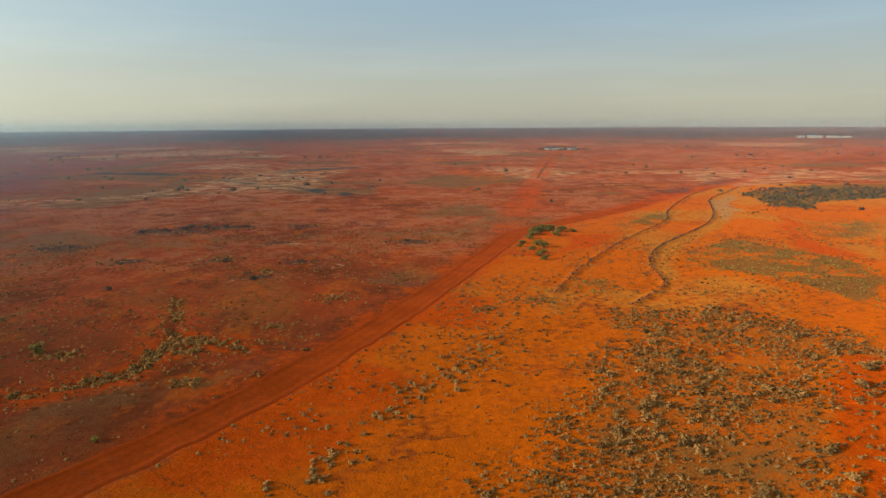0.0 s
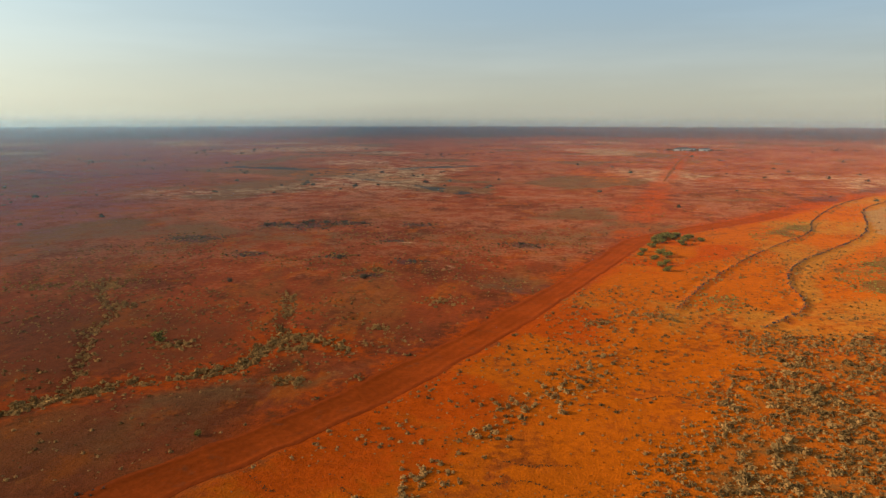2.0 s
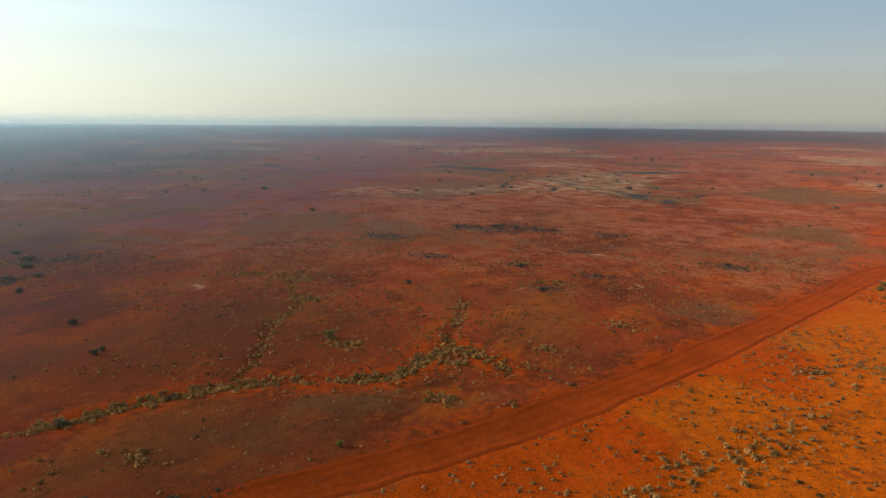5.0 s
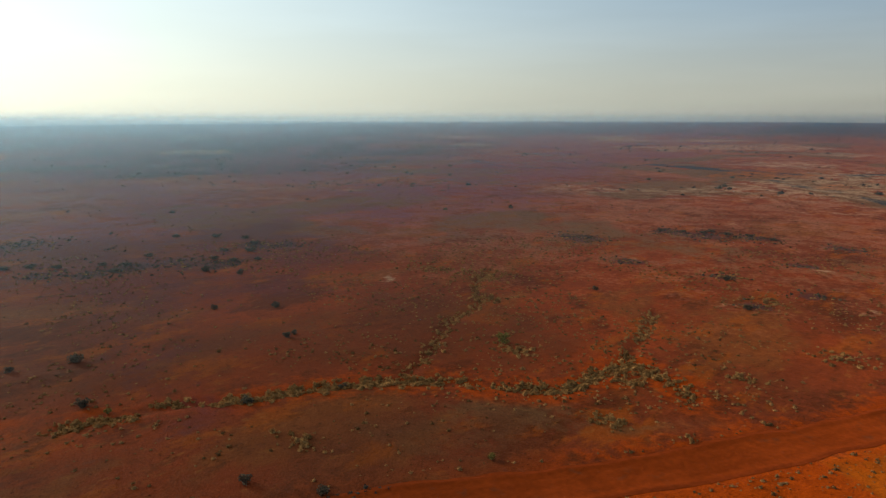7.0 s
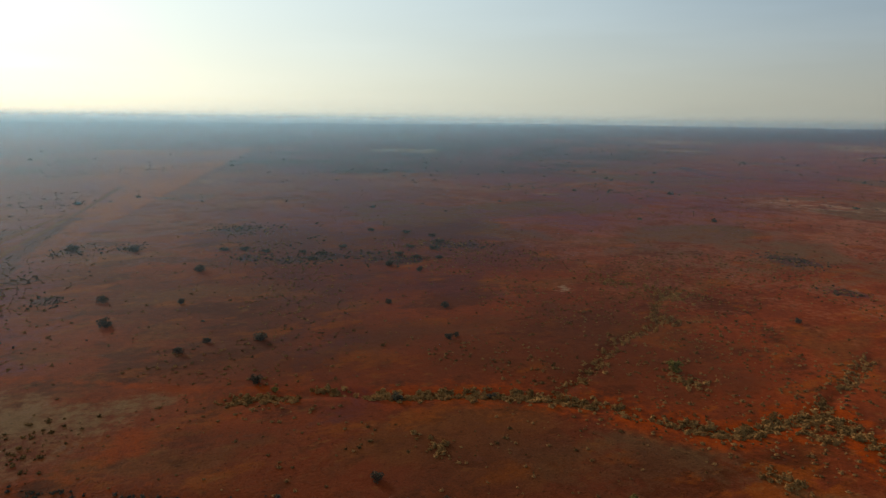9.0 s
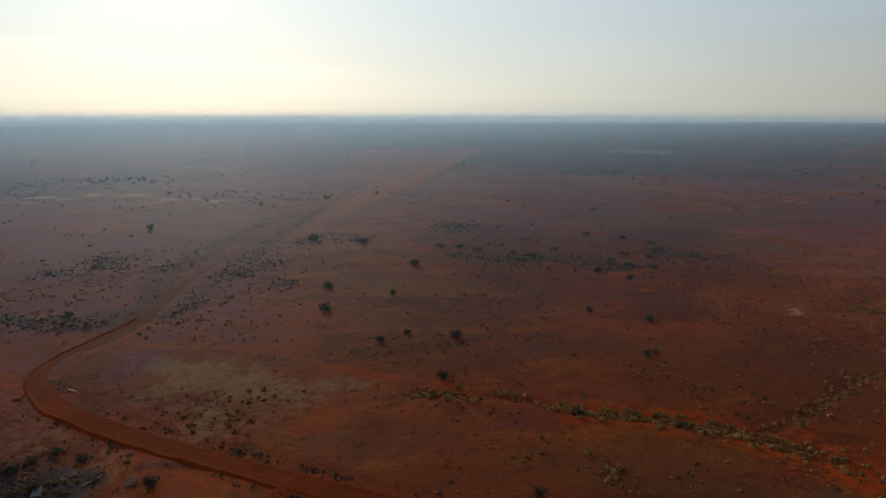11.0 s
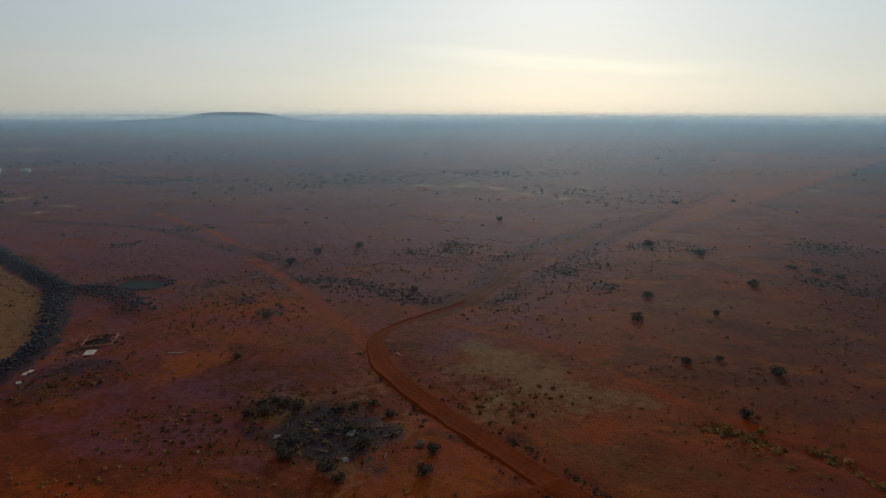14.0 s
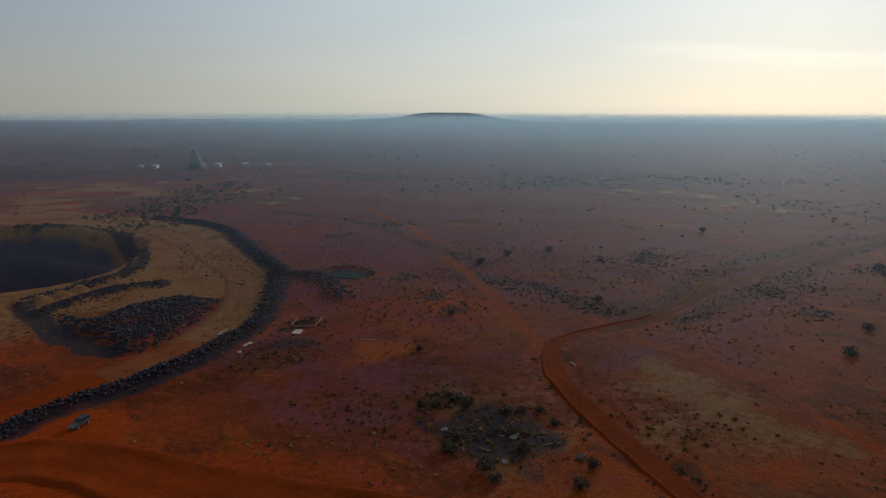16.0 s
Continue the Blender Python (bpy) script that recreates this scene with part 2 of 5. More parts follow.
PALE_SPOTS = [(-190, 435, 13), (-164, 436, 13), (-75, 324, 9), (-47, 272, 8), (-149, 423, 9), (-136, 290, 8), (-131, 487, 16), (-193, 578, 18), (-255, 161, 8), (-186, 190, 6),
              (-219, 484, 15), (-79, 251, 6), (-497, -183, 24), (-532, -161, 28), (-502, -102, 26), (-499, -56, 22), (-640, 120, 24), (-851, -176, 34), (-808, 351, 30), (-733, 364, 26), (-686, 397, 26), (-459, 12, 12), (-255, -403, 20), (-275, -363, 18), (-215, -547, 26), (-300, -440, 20), (-190, -470, 22), (-160, -430, 18),
              (-278, -327, 16), (-239, -518, 26), (-453, 369, 16), (-229, -30, 7)]


def pit_radius(x, y):
    """1 on the rim of the open pit."""
    a = np.arctan2(y - PIT_AT[1], x - PIT_AT[0])
    r = np.hypot((x - PIT_AT[0]) / PIT_SIZE[0], (y - PIT_AT[1]) / PIT_SIZE[1])
    return r / (1 + 0.05 * np.sin(3 * a + 1) + 0.03 * np.sin(7 * a))


def terrain(x, y):
    """The height of the land."""
    x, y = np.asarray(x, float), np.asarray(y, float)
    r = np.hypot(x, y - 40)
    z = (fbm(x, y, 160, 3) - 0.5) * 1.6 * step(60, 250, r)
    z = z + (fbm(x, y, 420, 3) - 0.5) * 6 * step(600, 1800, r) + 9 * (r / 4700) ** 2
    z = z + (fbm(x, y, 6, 2) - 0.5) * 0.34 * step(500, 300, r) + (fbm(x + 90, y, 26, 3) - 0.5) * 1.1 * step(900, 500, r)
    rd, side = near_line(x, y, MAIN_ROAD[60:])
    z = z + 0.8 * step(6, 40, rd) * (side > 0) * step(60, 150, y)
    z = z + 1.6 * step(0, 40, inside(x, y, [(71, 200), (157, 376), (250, 588), (360, 635), (555, 588), (495, 376), (220, 190)]))
    for line in (BUND_A, BUND_B):
        d, _ = near_line(x, y, line)
        z = z + 0.4 * np.exp(-(d / 1.2) ** 2) - 0.2 * np.exp(-((d - 3.0) / 1.6) ** 2)
    for line in (DITCH, *SPURS):
        d, _ = near_line(x, y, line)
        z = z - 0.6 * np.exp(-(d / 1.8) ** 2)
    d, _ = near_line(x, y, MAIN_ROAD)
    z = z - 0.35 * step(8, 4.5, d)
    # the pit: three benches and a flat floor
    p = pit_radius(x, y)
    down = step(1.0, 0.9, p) * 0.3 + step(0.84, 0.74, p) * 0.35 + step(0.68, 0.52, p) * 0.35
    z = z - PIT_DEPTH * down + 1.2 * np.exp(-((p - 1.03) / 0.025) ** 2)
    d, _ = near_line(x, y, ROCK_LINE)
    z = z + 1.5 * np.exp(-(d / 2.6) ** 2)
    z = z + (0.6 + 2.2 * fbm(x, y, 9, 2)) * step(-1, 5, inside(x, y, HEAP))
    d, _ = near_line(x, y, HEAP_ROW)
    z = z + 1.8 * np.exp(-(d / 3.5) ** 2)
    for k in range(7):
        z = z + 2.6 * np.exp(-(((x + 52 + 7.5 * k) / 2.8) ** 2 + ((y + 187 + 2.6 * k) / 4.5) ** 2))
    d, _ = near_line(x, y, ROCK_ARM)
    z = z + 1.3 * np.exp(-(d / 5.5) ** 2)
    z = z - 1.8 * step(1.0, 0.75, np.hypot((x + 170) / 9, (y + 145) / 11))
    return z


def ground_at(x, y):
    return float(terrain(np.array([x]), np.array([y]))[0])


# ---- materials ----
def material(name):
    m = bpy.data.materials.new(name)
    m.use_nodes = True
    return m, m.node_tree.nodes, m.node_tree.links, m.node_tree.nodes["Principled BSDF"]


def ramp_noise(n, l, where, scale, lo, hi, detail=5.0, rough=0.6):
    """Noise at a scale (per metre) squeezed between lo and hi."""
    t = n.new("ShaderNodeTexNoise")
    t.inputs["Scale"].default_value, t.inputs["Detail"].default_value, t.inputs["Roughness"].default_value = scale, detail, rough
    l.new(where, t.inputs["Vector"])
    r = n.new("ShaderNodeMapRange")
    r.inputs["From Min"].default_value, r.inputs["From Max"].default_value = lo, hi
    r.interpolation_type = "SMOOTHSTEP"
    l.new(t.outputs["Fac"], r.inputs["Value"])
    return r.outputs["Result"]


def blend(n, l, fac, a, b, how="MIX"):
    m = n.new("ShaderNodeMix")
    m.data_type, m.blend_type = "RGBA", how
    for socket, value in ((m.inputs["Factor"], fac), (m.inputs[6], a), (m.inputs[7], b)):
        if isinstance(value, (int, float)):
            socket.default_value = value
        elif isinstance(value, tuple):
            socket.default_value = (*value, 1)
        else:
            l.new(value, socket)
    return m.outputs[2]


def plain(name, colour, rough=0.7, metal=0.0, vary=0.25, scale=3.0, bump=0.1, gloss=0.2):
    """A painted, stony or wooden surface with two scales of wear."""
    m, n, l, bsdf = material(name)
    where = n.new("ShaderNodeTexCoord").outputs["Object"]
    a = ramp_noise(n, l, where, scale, 0.3, 0.7)
    b = ramp_noise(n, l, where, scale * 9, 0.3, 0.7)
    dark = tuple(c * (1 - vary) for c in colour)
    light = tuple(min(1, c * (1 + vary)) for c in colour)
    c = blend(n, l, a, dark, light)
    c = blend(n, l, 0.35, c, blend(n, l, b, dark, light))
    l.new(c, bsdf.inputs["Base Color"])
    bsdf.inputs["Roughness"].default_value, bsdf.inputs["Metallic"].default_value = rough, metal
    bsdf.inputs["Specular IOR Level"].default_value = gloss
    bp = n.new("ShaderNodeBump")
    bp.inputs["Strength"].default_value, bp.inputs["Distance"].default_value = bump, 0.05
    l.new(b, bp.inputs["Height"])
    l.new(bp.outputs["Normal"], bsdf.inputs["Normal"])
    return m


PLAIN_RED, PLAIN_DARK = (0.33, 0.051, 0.009), (0.185, 0.037, 0.012)
ORANGE, RED, OCHRE = (0.42, 0.083, 0.003), (0.38, 0.05, 0.002), (0.30, 0.145, 0.055)
PALE, SCRUB, ASH = (0.47, 0.26, 0.14), (0.105, 0.066, 0.02), (0.038, 0.03, 0.036)


LITTER = (0.08, 0.036, 0.034)


def ground_material():
    m, n, l, bsdf = material("red_desert_soil")
    where = n.new("ShaderNodeTexCoord").outputs["Object"]
    big = ramp_noise(n, l, where, 0.012, 0.38, 0.62)
    mid = ramp_noise(n, l, where, 0.07, 0.35, 0.65)
    small = ramp_noise(n, l, where, 0.45, 0.35, 0.68)
    grain = ramp_noise(n, l, where, 2.2, 0.3, 0.7)
    c = blend(n, l, big, PLAIN_DARK, PLAIN_RED)
    c = blend(n, l, mid, blend(n, l, 0.5, c, PLAIN_DARK), c)
    stretch = n.new("ShaderNodeMapping")
    l.new(where, stretch.inputs["Vector"])
    stretch.inputs["Rotation"].default_value = (0, 0, radians(25))
    stretch.inputs["Scale"].default_value = (1.0, 0.55, 1.0)
    for k, (scale, lo, hi, colour, strength) in enumerate(((0.021, 0.52, 0.60, (0.23, 0.07, 0.016), 0.6), (0.033, 0.53, 0.60, (0.115, 0.026, 0.008), 0.75),
                                                            (0.062, 0.54, 0.62, (0.36, 0.075, 0.006), 0.6), (0.15, 0.55, 0.66, (0.10, 0.028, 0.007), 0.6),
                                                            (0.27, 0.57, 0.68, (0.33, 0.105, 0.022), 0.5))):
        move = n.new("ShaderNodeVectorMath")
        move.inputs[1].default_value = (137.0 * k, 59.0 * k, 0)
        l.new(stretch.outputs[0], move.inputs[0])
        f = ramp_noise(n, l, move.outputs[0], scale, lo, hi, 8.0, 0.66)
        weight = n.new("ShaderNodeMath")
        weight.operation = "MULTIPLY"
        weight.inputs[1].default_value = strength
        l.new(f, weight.inputs[0])
        c = blend(n, l, weight.outputs[0], c, colour)
    # The distance-paleness, mauve, plum and pit masks paint haze and shade as colour.
    for name, colour, strength in (("pale_haze", (0.33, 0.105, 0.048), 0.9), ("scrub", (0.14, 0.072, 0.028), 0.75), ("woods", (0.042, 0.042, 0.038), 0.95), ("pale", PALE, 0.85), ("orange", ORANGE, 1.0), ("tan", (0.35, 0.125, 0.017), 0.85), ("red", RED, 0.9),
                                   ("ochre", OCHRE, 0.9), ("cover", SCRUB, 0.75), ("umber", (0.14, 0.036, 0.012), 0.75), ("mauve_haze", (0.19, 0.052, 0.066), 0.85), ("plum", (0.105, 0.026, 0.026), 0.7), ("litter", LITTER, 0.7), ("ash", ASH, 0.92), ("pit_shade", (0.075, 0.058, 0.088), 0.95)):
        at = n.new("ShaderNodeAttribute")
        at.attribute_name = name
        add = n.new("ShaderNodeMath")
        add.operation = "MULTIPLY_ADD"
        l.new(mid, add.inputs[0])
        add.inputs[1].default_value = 0.35
        l.new(at.outputs["Fac"], add.inputs[2])
        add2 = n.new("ShaderNodeMath")
        add2.operation = "MULTIPLY_ADD"
        l.new(small, add2.inputs[0])
        add2.inputs[1].default_value = 0.25
        l.new(add.outputs[0], add2.inputs[2])
        r = n.new("ShaderNodeMapRange")
        r.inputs["From Min"].default_value, r.inputs["From Max"].default_value = 0.55, 1.1
        r.inputs["To Max"].default_value = strength
        r.interpolation_type = "SMOOTHSTEP"
        l.new(add2.outputs[0], r.inputs["Value"])
        c = blend(n, l, r.outputs["Result"], c, colour)
    c = blend(n, l, 0.35, c, blend(n, l, small, (0.6, 0.55, 0.5), (1.25, 1.2, 1.1)), "MULTIPLY")
    speck = ramp_noise(n, l, where, 1.1, 0.60, 0.70, 3.0)
    c = blend(n, l, speck, c, blend(n, l, 1.0, c, (0.5, 0.5, 0.5), "MULTIPLY"))
    c = blend(n, l, 0.36, c, blend(n, l, grain, (0.5, 0.5, 0.5), (1.35, 1.35, 1.35)), "MULTIPLY")
    l.new(c, bsdf.inputs["Base Color"])
    bsdf.inputs["Roughness"].default_value = 0.86
    bsdf.inputs["Diffuse Roughness"].default_value = 1.0
    # Violet-tinted gloss imitates bluish air glare on ground toward the sun.
    bsdf.inputs["Specular IOR Level"].default_value = 0.024
    bsdf.inputs["Specular Tint"].default_value = (0.82, 0.74, 1.0, 1)
    h = blend(n, l, 0.5, small, grain)
    bp = n.new("ShaderNodeBump")
    bp.inputs["Strength"].default_value, bp.inputs["Distance"].default_value = 0.55, 0.3
    l.new(h, bp.inputs["Height"])
    l.new(bp.outputs["Normal"], bsdf.inputs["Normal"])
    return m


def road_material(name, colour, edge):
    """Graded dirt with darker wheel lines; 'across' runs from -1 to 1."""
    m, n, l, bsdf = material(name)
    where = n.new("ShaderNodeTexCoord").outputs["Object"]
    mid = ramp_noise(n, l, where, 0.09, 0.35, 0.65)
    small = ramp_noise(n, l, where, 0.8, 0.3, 0.7)
    at = n.new("ShaderNodeAttribute")
    at.attribute_name = "across"
    wave = n.new("ShaderNodeMath")
    wave.operation = "SINE"
    mul = n.new("ShaderNodeMath")
    mul.operation = "MULTIPLY"
    mul.inputs[1].default_value = 9.0
    l.new(at.outputs["Fac"], mul.inputs[0])
    l.new(mul.outputs[0], wave.inputs[0])
    ruts = n.new("ShaderNodeMapRange")
    ruts.inputs["From Min"].default_value, ruts.inputs["From Max"].default_value = -1, 1
    l.new(wave.outputs[0], ruts.inputs["Value"])
    c = blend(n, l, mid, colour, tuple(v * 0.8 for v in colour))
    c = blend(n, l, ramp_noise(n, l, where, 0.22, 0.55, 0.72), c, (0.19, 0.042, 0.012))
    c = blend(n, l, 0.18, c, blend(n, l, ruts.outputs["Result"], (0.6, 0.55, 0.5), (1.15, 1.1, 1.1)), "MULTIPLY")
    rim = n.new("ShaderNodeMath")
    rim.operation = "ABSOLUTE"
    l.new(at.outputs["Fac"], rim.inputs[0])
    er = n.new("ShaderNodeMapRange")
    er.inputs["From Min"].default_value, er.inputs["From Max"].default_value = 0.8, 1.0
    l.new(rim.outputs[0], er.inputs["Value"])
    c = blend(n, l, er.outputs["Result"], c, edge)
    c = blend(n, l, 0.35, c, blend(n, l, small, (0.6, 0.6, 0.6), (1.2, 1.2, 1.2)), "MULTIPLY")
    l.new(c, bsdf.inputs["Base Color"])
    bsdf.inputs["Roughness"].default_value = 0.88
    bsdf.inputs["Diffuse Roughness"].default_value = 1.0
    # The soil's violet glare tint, put into the road's gloss as well.
    bsdf.inputs["Specular IOR Level"].default_value = 0.010
    bsdf.inputs["Specular Tint"].default_value = (0.82, 0.74, 1.0, 1)
    bp = n.new("ShaderNodeBump")
    bp.inputs["Strength"].default_value, bp.inputs["Distance"].default_value = 0.4, 0.15
    l.new(small, bp.inputs["Height"])
    l.new(bp.outputs["Normal"], bsdf.inputs["Normal"])
    return m


def leaf_material(name, dark, light):
    """Leaves; 'tint' differs from plant to plant."""
    m, n, l, bsdf = material(name)
    at = n.new("ShaderNodeAttribute")
    at.attribute_name = "tint"
    where = n.new("ShaderNodeTexCoord").outputs["Object"]
    fine = ramp_noise(n, l, where, 3.0, 0.3, 0.7)
    c = blend(n, l, at.outputs["Fac"], dark, light)
    c = blend(n, l, 0.5, c, blend(n, l, fine, (0.6, 0.6, 0.6), (1.3, 1.3, 1.3)), "MULTIPLY")
    l.new(c, bsdf.inputs["Base Color"])
    bsdf.inputs["Roughness"].default_value = 0.9
    bsdf.inputs["Specular IOR Level"].default_value = 0.04
    through_leaf, mix = n.new("ShaderNodeBsdfTranslucent"), n.new("ShaderNodeMixShader")
    mix.inputs[0].default_value = 0.12
    l.new(c, through_leaf.inputs["Color"])
    l.new(bsdf.outputs[0], mix.inputs[1])
    l.new(through_leaf.outputs[0], mix.inputs[2])
    l.new(mix.outputs[0], n["Material Output"].inputs["Surface"])
    return m


SOIL = ground_material()
ROAD_DIRT = road_material("graded_red_dirt", (0.29, 0.044, 0.006), (0.24, 0.036, 0.006))
HAUL_DIRT = road_material("ochre_haul_dirt", (0.30, 0.13, 0.052), (0.20, 0.085, 0.035))
MIXED_DIRT = road_material("red_ochre_haul_dirt", (0.30, 0.088, 0.03), (0.21, 0.06, 0.02))
TRACK_DIRT = road_material("worn_track_dirt", (0.21, 0.07, 0.024), (0.15, 0.045, 0.015))
SALTBUSH = leaf_material("saltbush_leaves", (0.065, 0.036, 0.012), (0.37, 0.19, 0.064))
DRY_GRASS = leaf_material("dry_tussock_stems", (0.05, 0.026, 0.009), (0.31, 0.15, 0.052))
GREEN_LEAF = leaf_material("acacia_leaves", (0.045, 0.038, 0.03), (0.13, 0.10, 0.06))
BRIGHT_LEAF = leaf_material("fresh_green_leaves", (0.06, 0.055, 0.014), (0.28, 0.22, 0.06))
BARK = plain("grey_brown_bark", (0.12, 0.085, 0.06), 0.9)
BLACK_ROCK = plain("black_waste_rock", (0.042, 0.037, 0.047), 0.9, vary=0.5, scale=0.8, bump=0.4, gloss=0.05)


# ---- the land ----
def build_ground():
    rings = np.concatenate([[0, 12, 24, 34], 42 * np.exp(np.arange(0, 364) * 0.013)])
    turns = np.radians(np.concatenate([np.arange(-52, 176, 0.25), np.arange(176, 308, 3.0)]))
    R, A = np.meshgrid(rings, turns, indexing="ij")
    x, y = -np.sin(A) * R, np.cos(A) * R + 40
    z = terrain(x, y)
    nr, na = R.shape
    i, j = np.meshgrid(np.arange(nr - 1), np.arange(na), indexing="ij")
    k = (j + 1) % na
    faces = np.stack([i * na + j, (i + 1) * na + j, (i + 1) * na + k, i * na + k], -1).reshape(-1, 4)
    x, y, z = x.ravel(), y.ravel(), z.ravel()
    me = mesh_from("ground", np.stack([x, y, z], -1), faces)
    me.polygons.foreach_set("use_smooth", np.ones(len(faces), bool))
    r = np.hypot(x, y - 40)
    big, mid = fbm(x, y, 150, 4), fbm(x, y, 40, 4)
    d, side = near_line(x, y, MAIN_ROAD[::4], 1000.0)
    pd, pside = near_line(x, y, PIT_TRACK)
    east = np.where(side > 0, d, -d)
    orange = step(0, 10, east) * step(-60, 60, y) * step(625, 590, y + 20 * (mid - 0.5)) * (0.6 + 0.35 * mid)
    orange = np.maximum(orange, 0.45 * step(0.62, 0.75, big) * step(400, 700, r) * step(2200, 1200, r) * (x > -300) * step(150, 400, y))
    field = inside(x, y, SHRUB_FIELD)
    wx0, wy0 = x + 10 * (fbm(x, y, 15, 3) - 0.5), y + 10 * (fbm(x + 300, y, 15, 3) - 0.5)
    wx, wy = x + 22 * (fbm(x, y, 28, 4) - 0.5), y + 34 * (fbm(x + 500, y, 28, 4) - 0.5)
    red = step(-6, 20, inside(x, y, [(59, 92), (98, 166), (131, 152), (191, 59), (91, 48)])) * (0.35 + 0.6 * mid)
    streak = fbm(x * 0.5 - y * 0.25 + 50, x * 0.9 + y * 1.7, 34, 4)
    red = np.maximum(red, step(55, 4, east) * step(-4, 2, east) * step(20, 80, y) * step(420, 300, r) * (0.05 + 1.1 * step(0.3, 0.68, streak)))
    dd, _ = near_line(x, y, DITCH)
    red = np.maximum(red, 0.8 * step(16, 2, dd) * (0.3 + 0.8 * mid))
    red = np.maximum(red, step(40, 8, pd) * step(60, -20, y) * (0.2 + 0.7 * mid))
    red = np.maximum(red, 0.75 * step(60, 20, np.hypot(x + 150, y + 75)) * (0.2 + mid))
    for line in (MAIN_ROAD, NORTH_TRACK):
        td, _ = near_line(x, y, line)
        red = np.maximum(red, 0.75 * step(22, 5, td) * (0.3 + 0.8 * mid))
    fd, _ = near_line(x, y, FAN_TRACK)
    red = np.maximum(red, 0.6 * step(4, 1, fd))
    fd, _ = near_line(x, y, POND_TRACK)
    red = np.maximum(red, 0.7 * step(5, 1, fd))
    red = np.maximum(red, 0.95 * step(17, 9, np.hypot(x + 36, y + 76)))
    red = np.maximum(red, step(-4, 5, inside(wx0, wy0, [(-40, -190), (-50, -176), (-58, -160), (-58, -134), (-60, -112), (-45, -100), (-15, -108), (-10, -190)])) * 0.5 * (0.4 + mid))
    red = np.maximum(red, step(-3, 5, inside(wx0, wy0, [(-14, -86), (-42, -87), (-45, -74), (-42, -62), (-48, -45), (-57, -24), (-62, -10), (-40, -10), (-10, -60)])) * (0.75 + 0.3 * mid))
    red = np.maximum(red, 0.85 * step(0, 8, inside(wx, wy, [(-139, -392), (-169, -478), (-182, -465), (-150, -380)])))
    red = np.maximum(red, 0.9 * step(-4, 6, inside(wx0, wy0, [(54, 310), (70, 345), (90, 350), (92, 335), (62, 300), (50, 284)])))
    orange = np.maximum(orange, 0.8 * step(-4, 6, inside(wx0, wy0, [(-95, -64), (-120, -78), (-130, -66), (-124, -55), (-108, -58)])))
    rim = pit_radius(x, y)
    rd, rside = near_line(x, y, ROCK_LINE)
    ochre = step(2.0, 1.5, rim) * step(3, 9, np.where(rside < 0, rd, -rd)) * (0.45 + 0.6 * mid) * step(-118, -150, y)
    dump = step(0, 10, east) * step(170, 230, y) * step(640, 600, y)
    tan = (dump * step(0.42, 0.64, fbm(x * 1.3 + 200, y * 0.8, 55, 5)) * 0.7)
    bd, bside = near_line(x, y, BUND_B)
    tan = np.maximum(tan, step(14, 6, bd) * (bside > 0) * step(225, 250, y) * (0.5 + 0.5 * mid))
    terrace = step(-10, 25, inside(x, y, [(-169, -635), (-264, -622), (-264, -470), (-164, -365), (-128, -404), (-119, -441)]))
    ochre = np.maximum(ochre, terrace * step(0.38, 0.56, fbm(x * 0.6, y * 1.6, 60, 4)) * 0.85)
    ochre = np.maximum(ochre, step(1.0, 0.95, rim) * step(0.8, 0.88, rim) * step(0.35, 0.75, (PIT_AT[0] - x) / 95) * step(-310, -290, y) * 0.9)
    pale = step(0.60, 0.72, fbm(x, y * 1.0, 260, 5)) * step(420, 620, r) * step(3500, 1500, r) * 0.5
    for line in (spline([(-129, 491), (-80, 549), (9, 548), (91, 568)]), spline([(-570, 483), (-515, 561), (-451, 650)]),
                 spline([(-478, -212), (-514, -185), (-545, -140), (-539, -110), (-502, -59)]), spline([(-534, -211), (-544, -159), (-504, -86)]), spline([(-830, -217), (-888, -132)]), spline([(-258, -431), (-286, -418), (-300, -351)]), spline([(-511, 428), (-478, 491), (-462, 571), (-470, 688)]), spline([(-178, -580), (-242, -590), (-314, -544)])):
        ld, _ = near_line(x + 36 * (fbm(x, y, 90, 4) - 0.5), y + 36 * (fbm(x + 800, y, 90, 4) - 0.5), line)
        pale = np.maximum(pale, step(18, 0, ld) * (0.7 - 0.3 * step(300, 420, y)) * step(0.28, 0.55, fbm(x, y, 34, 4)) * (0.5 + 0.5 * step(0.4, 0.6, fbm(x + 70, y, 9, 3))))
    scrub = step(0.56, 0.68, fbm(x + 300, y, 110, 4)) * step(200, 420, r) * 0.8
    for line in (spline([(-535, 769), (-372, 731), (-220, 700), (-134, 604), (-80, 575)]), spline([(-671, -182), (-577, -282), (-490, -301), (-403, -340)])):
        ld, _ = near_line(x, y, line)
        scrub = np.maximum(scrub, step(45, 8, ld + 20 * (mid - 0.5)))
    bare = step(-4, 8, inside(x, y, [(59, 92), (98, 166), (131, 152), (191, 59), (91, 48)]) + 14 * (fbm(x, y, 12, 3) - 0.5))
    red = np.maximum(red, bare * (0.6 + 0.5 * mid))
    cover = step(-4, 12, field) * 0.5 * (0.4 + mid) * (1 - bare)
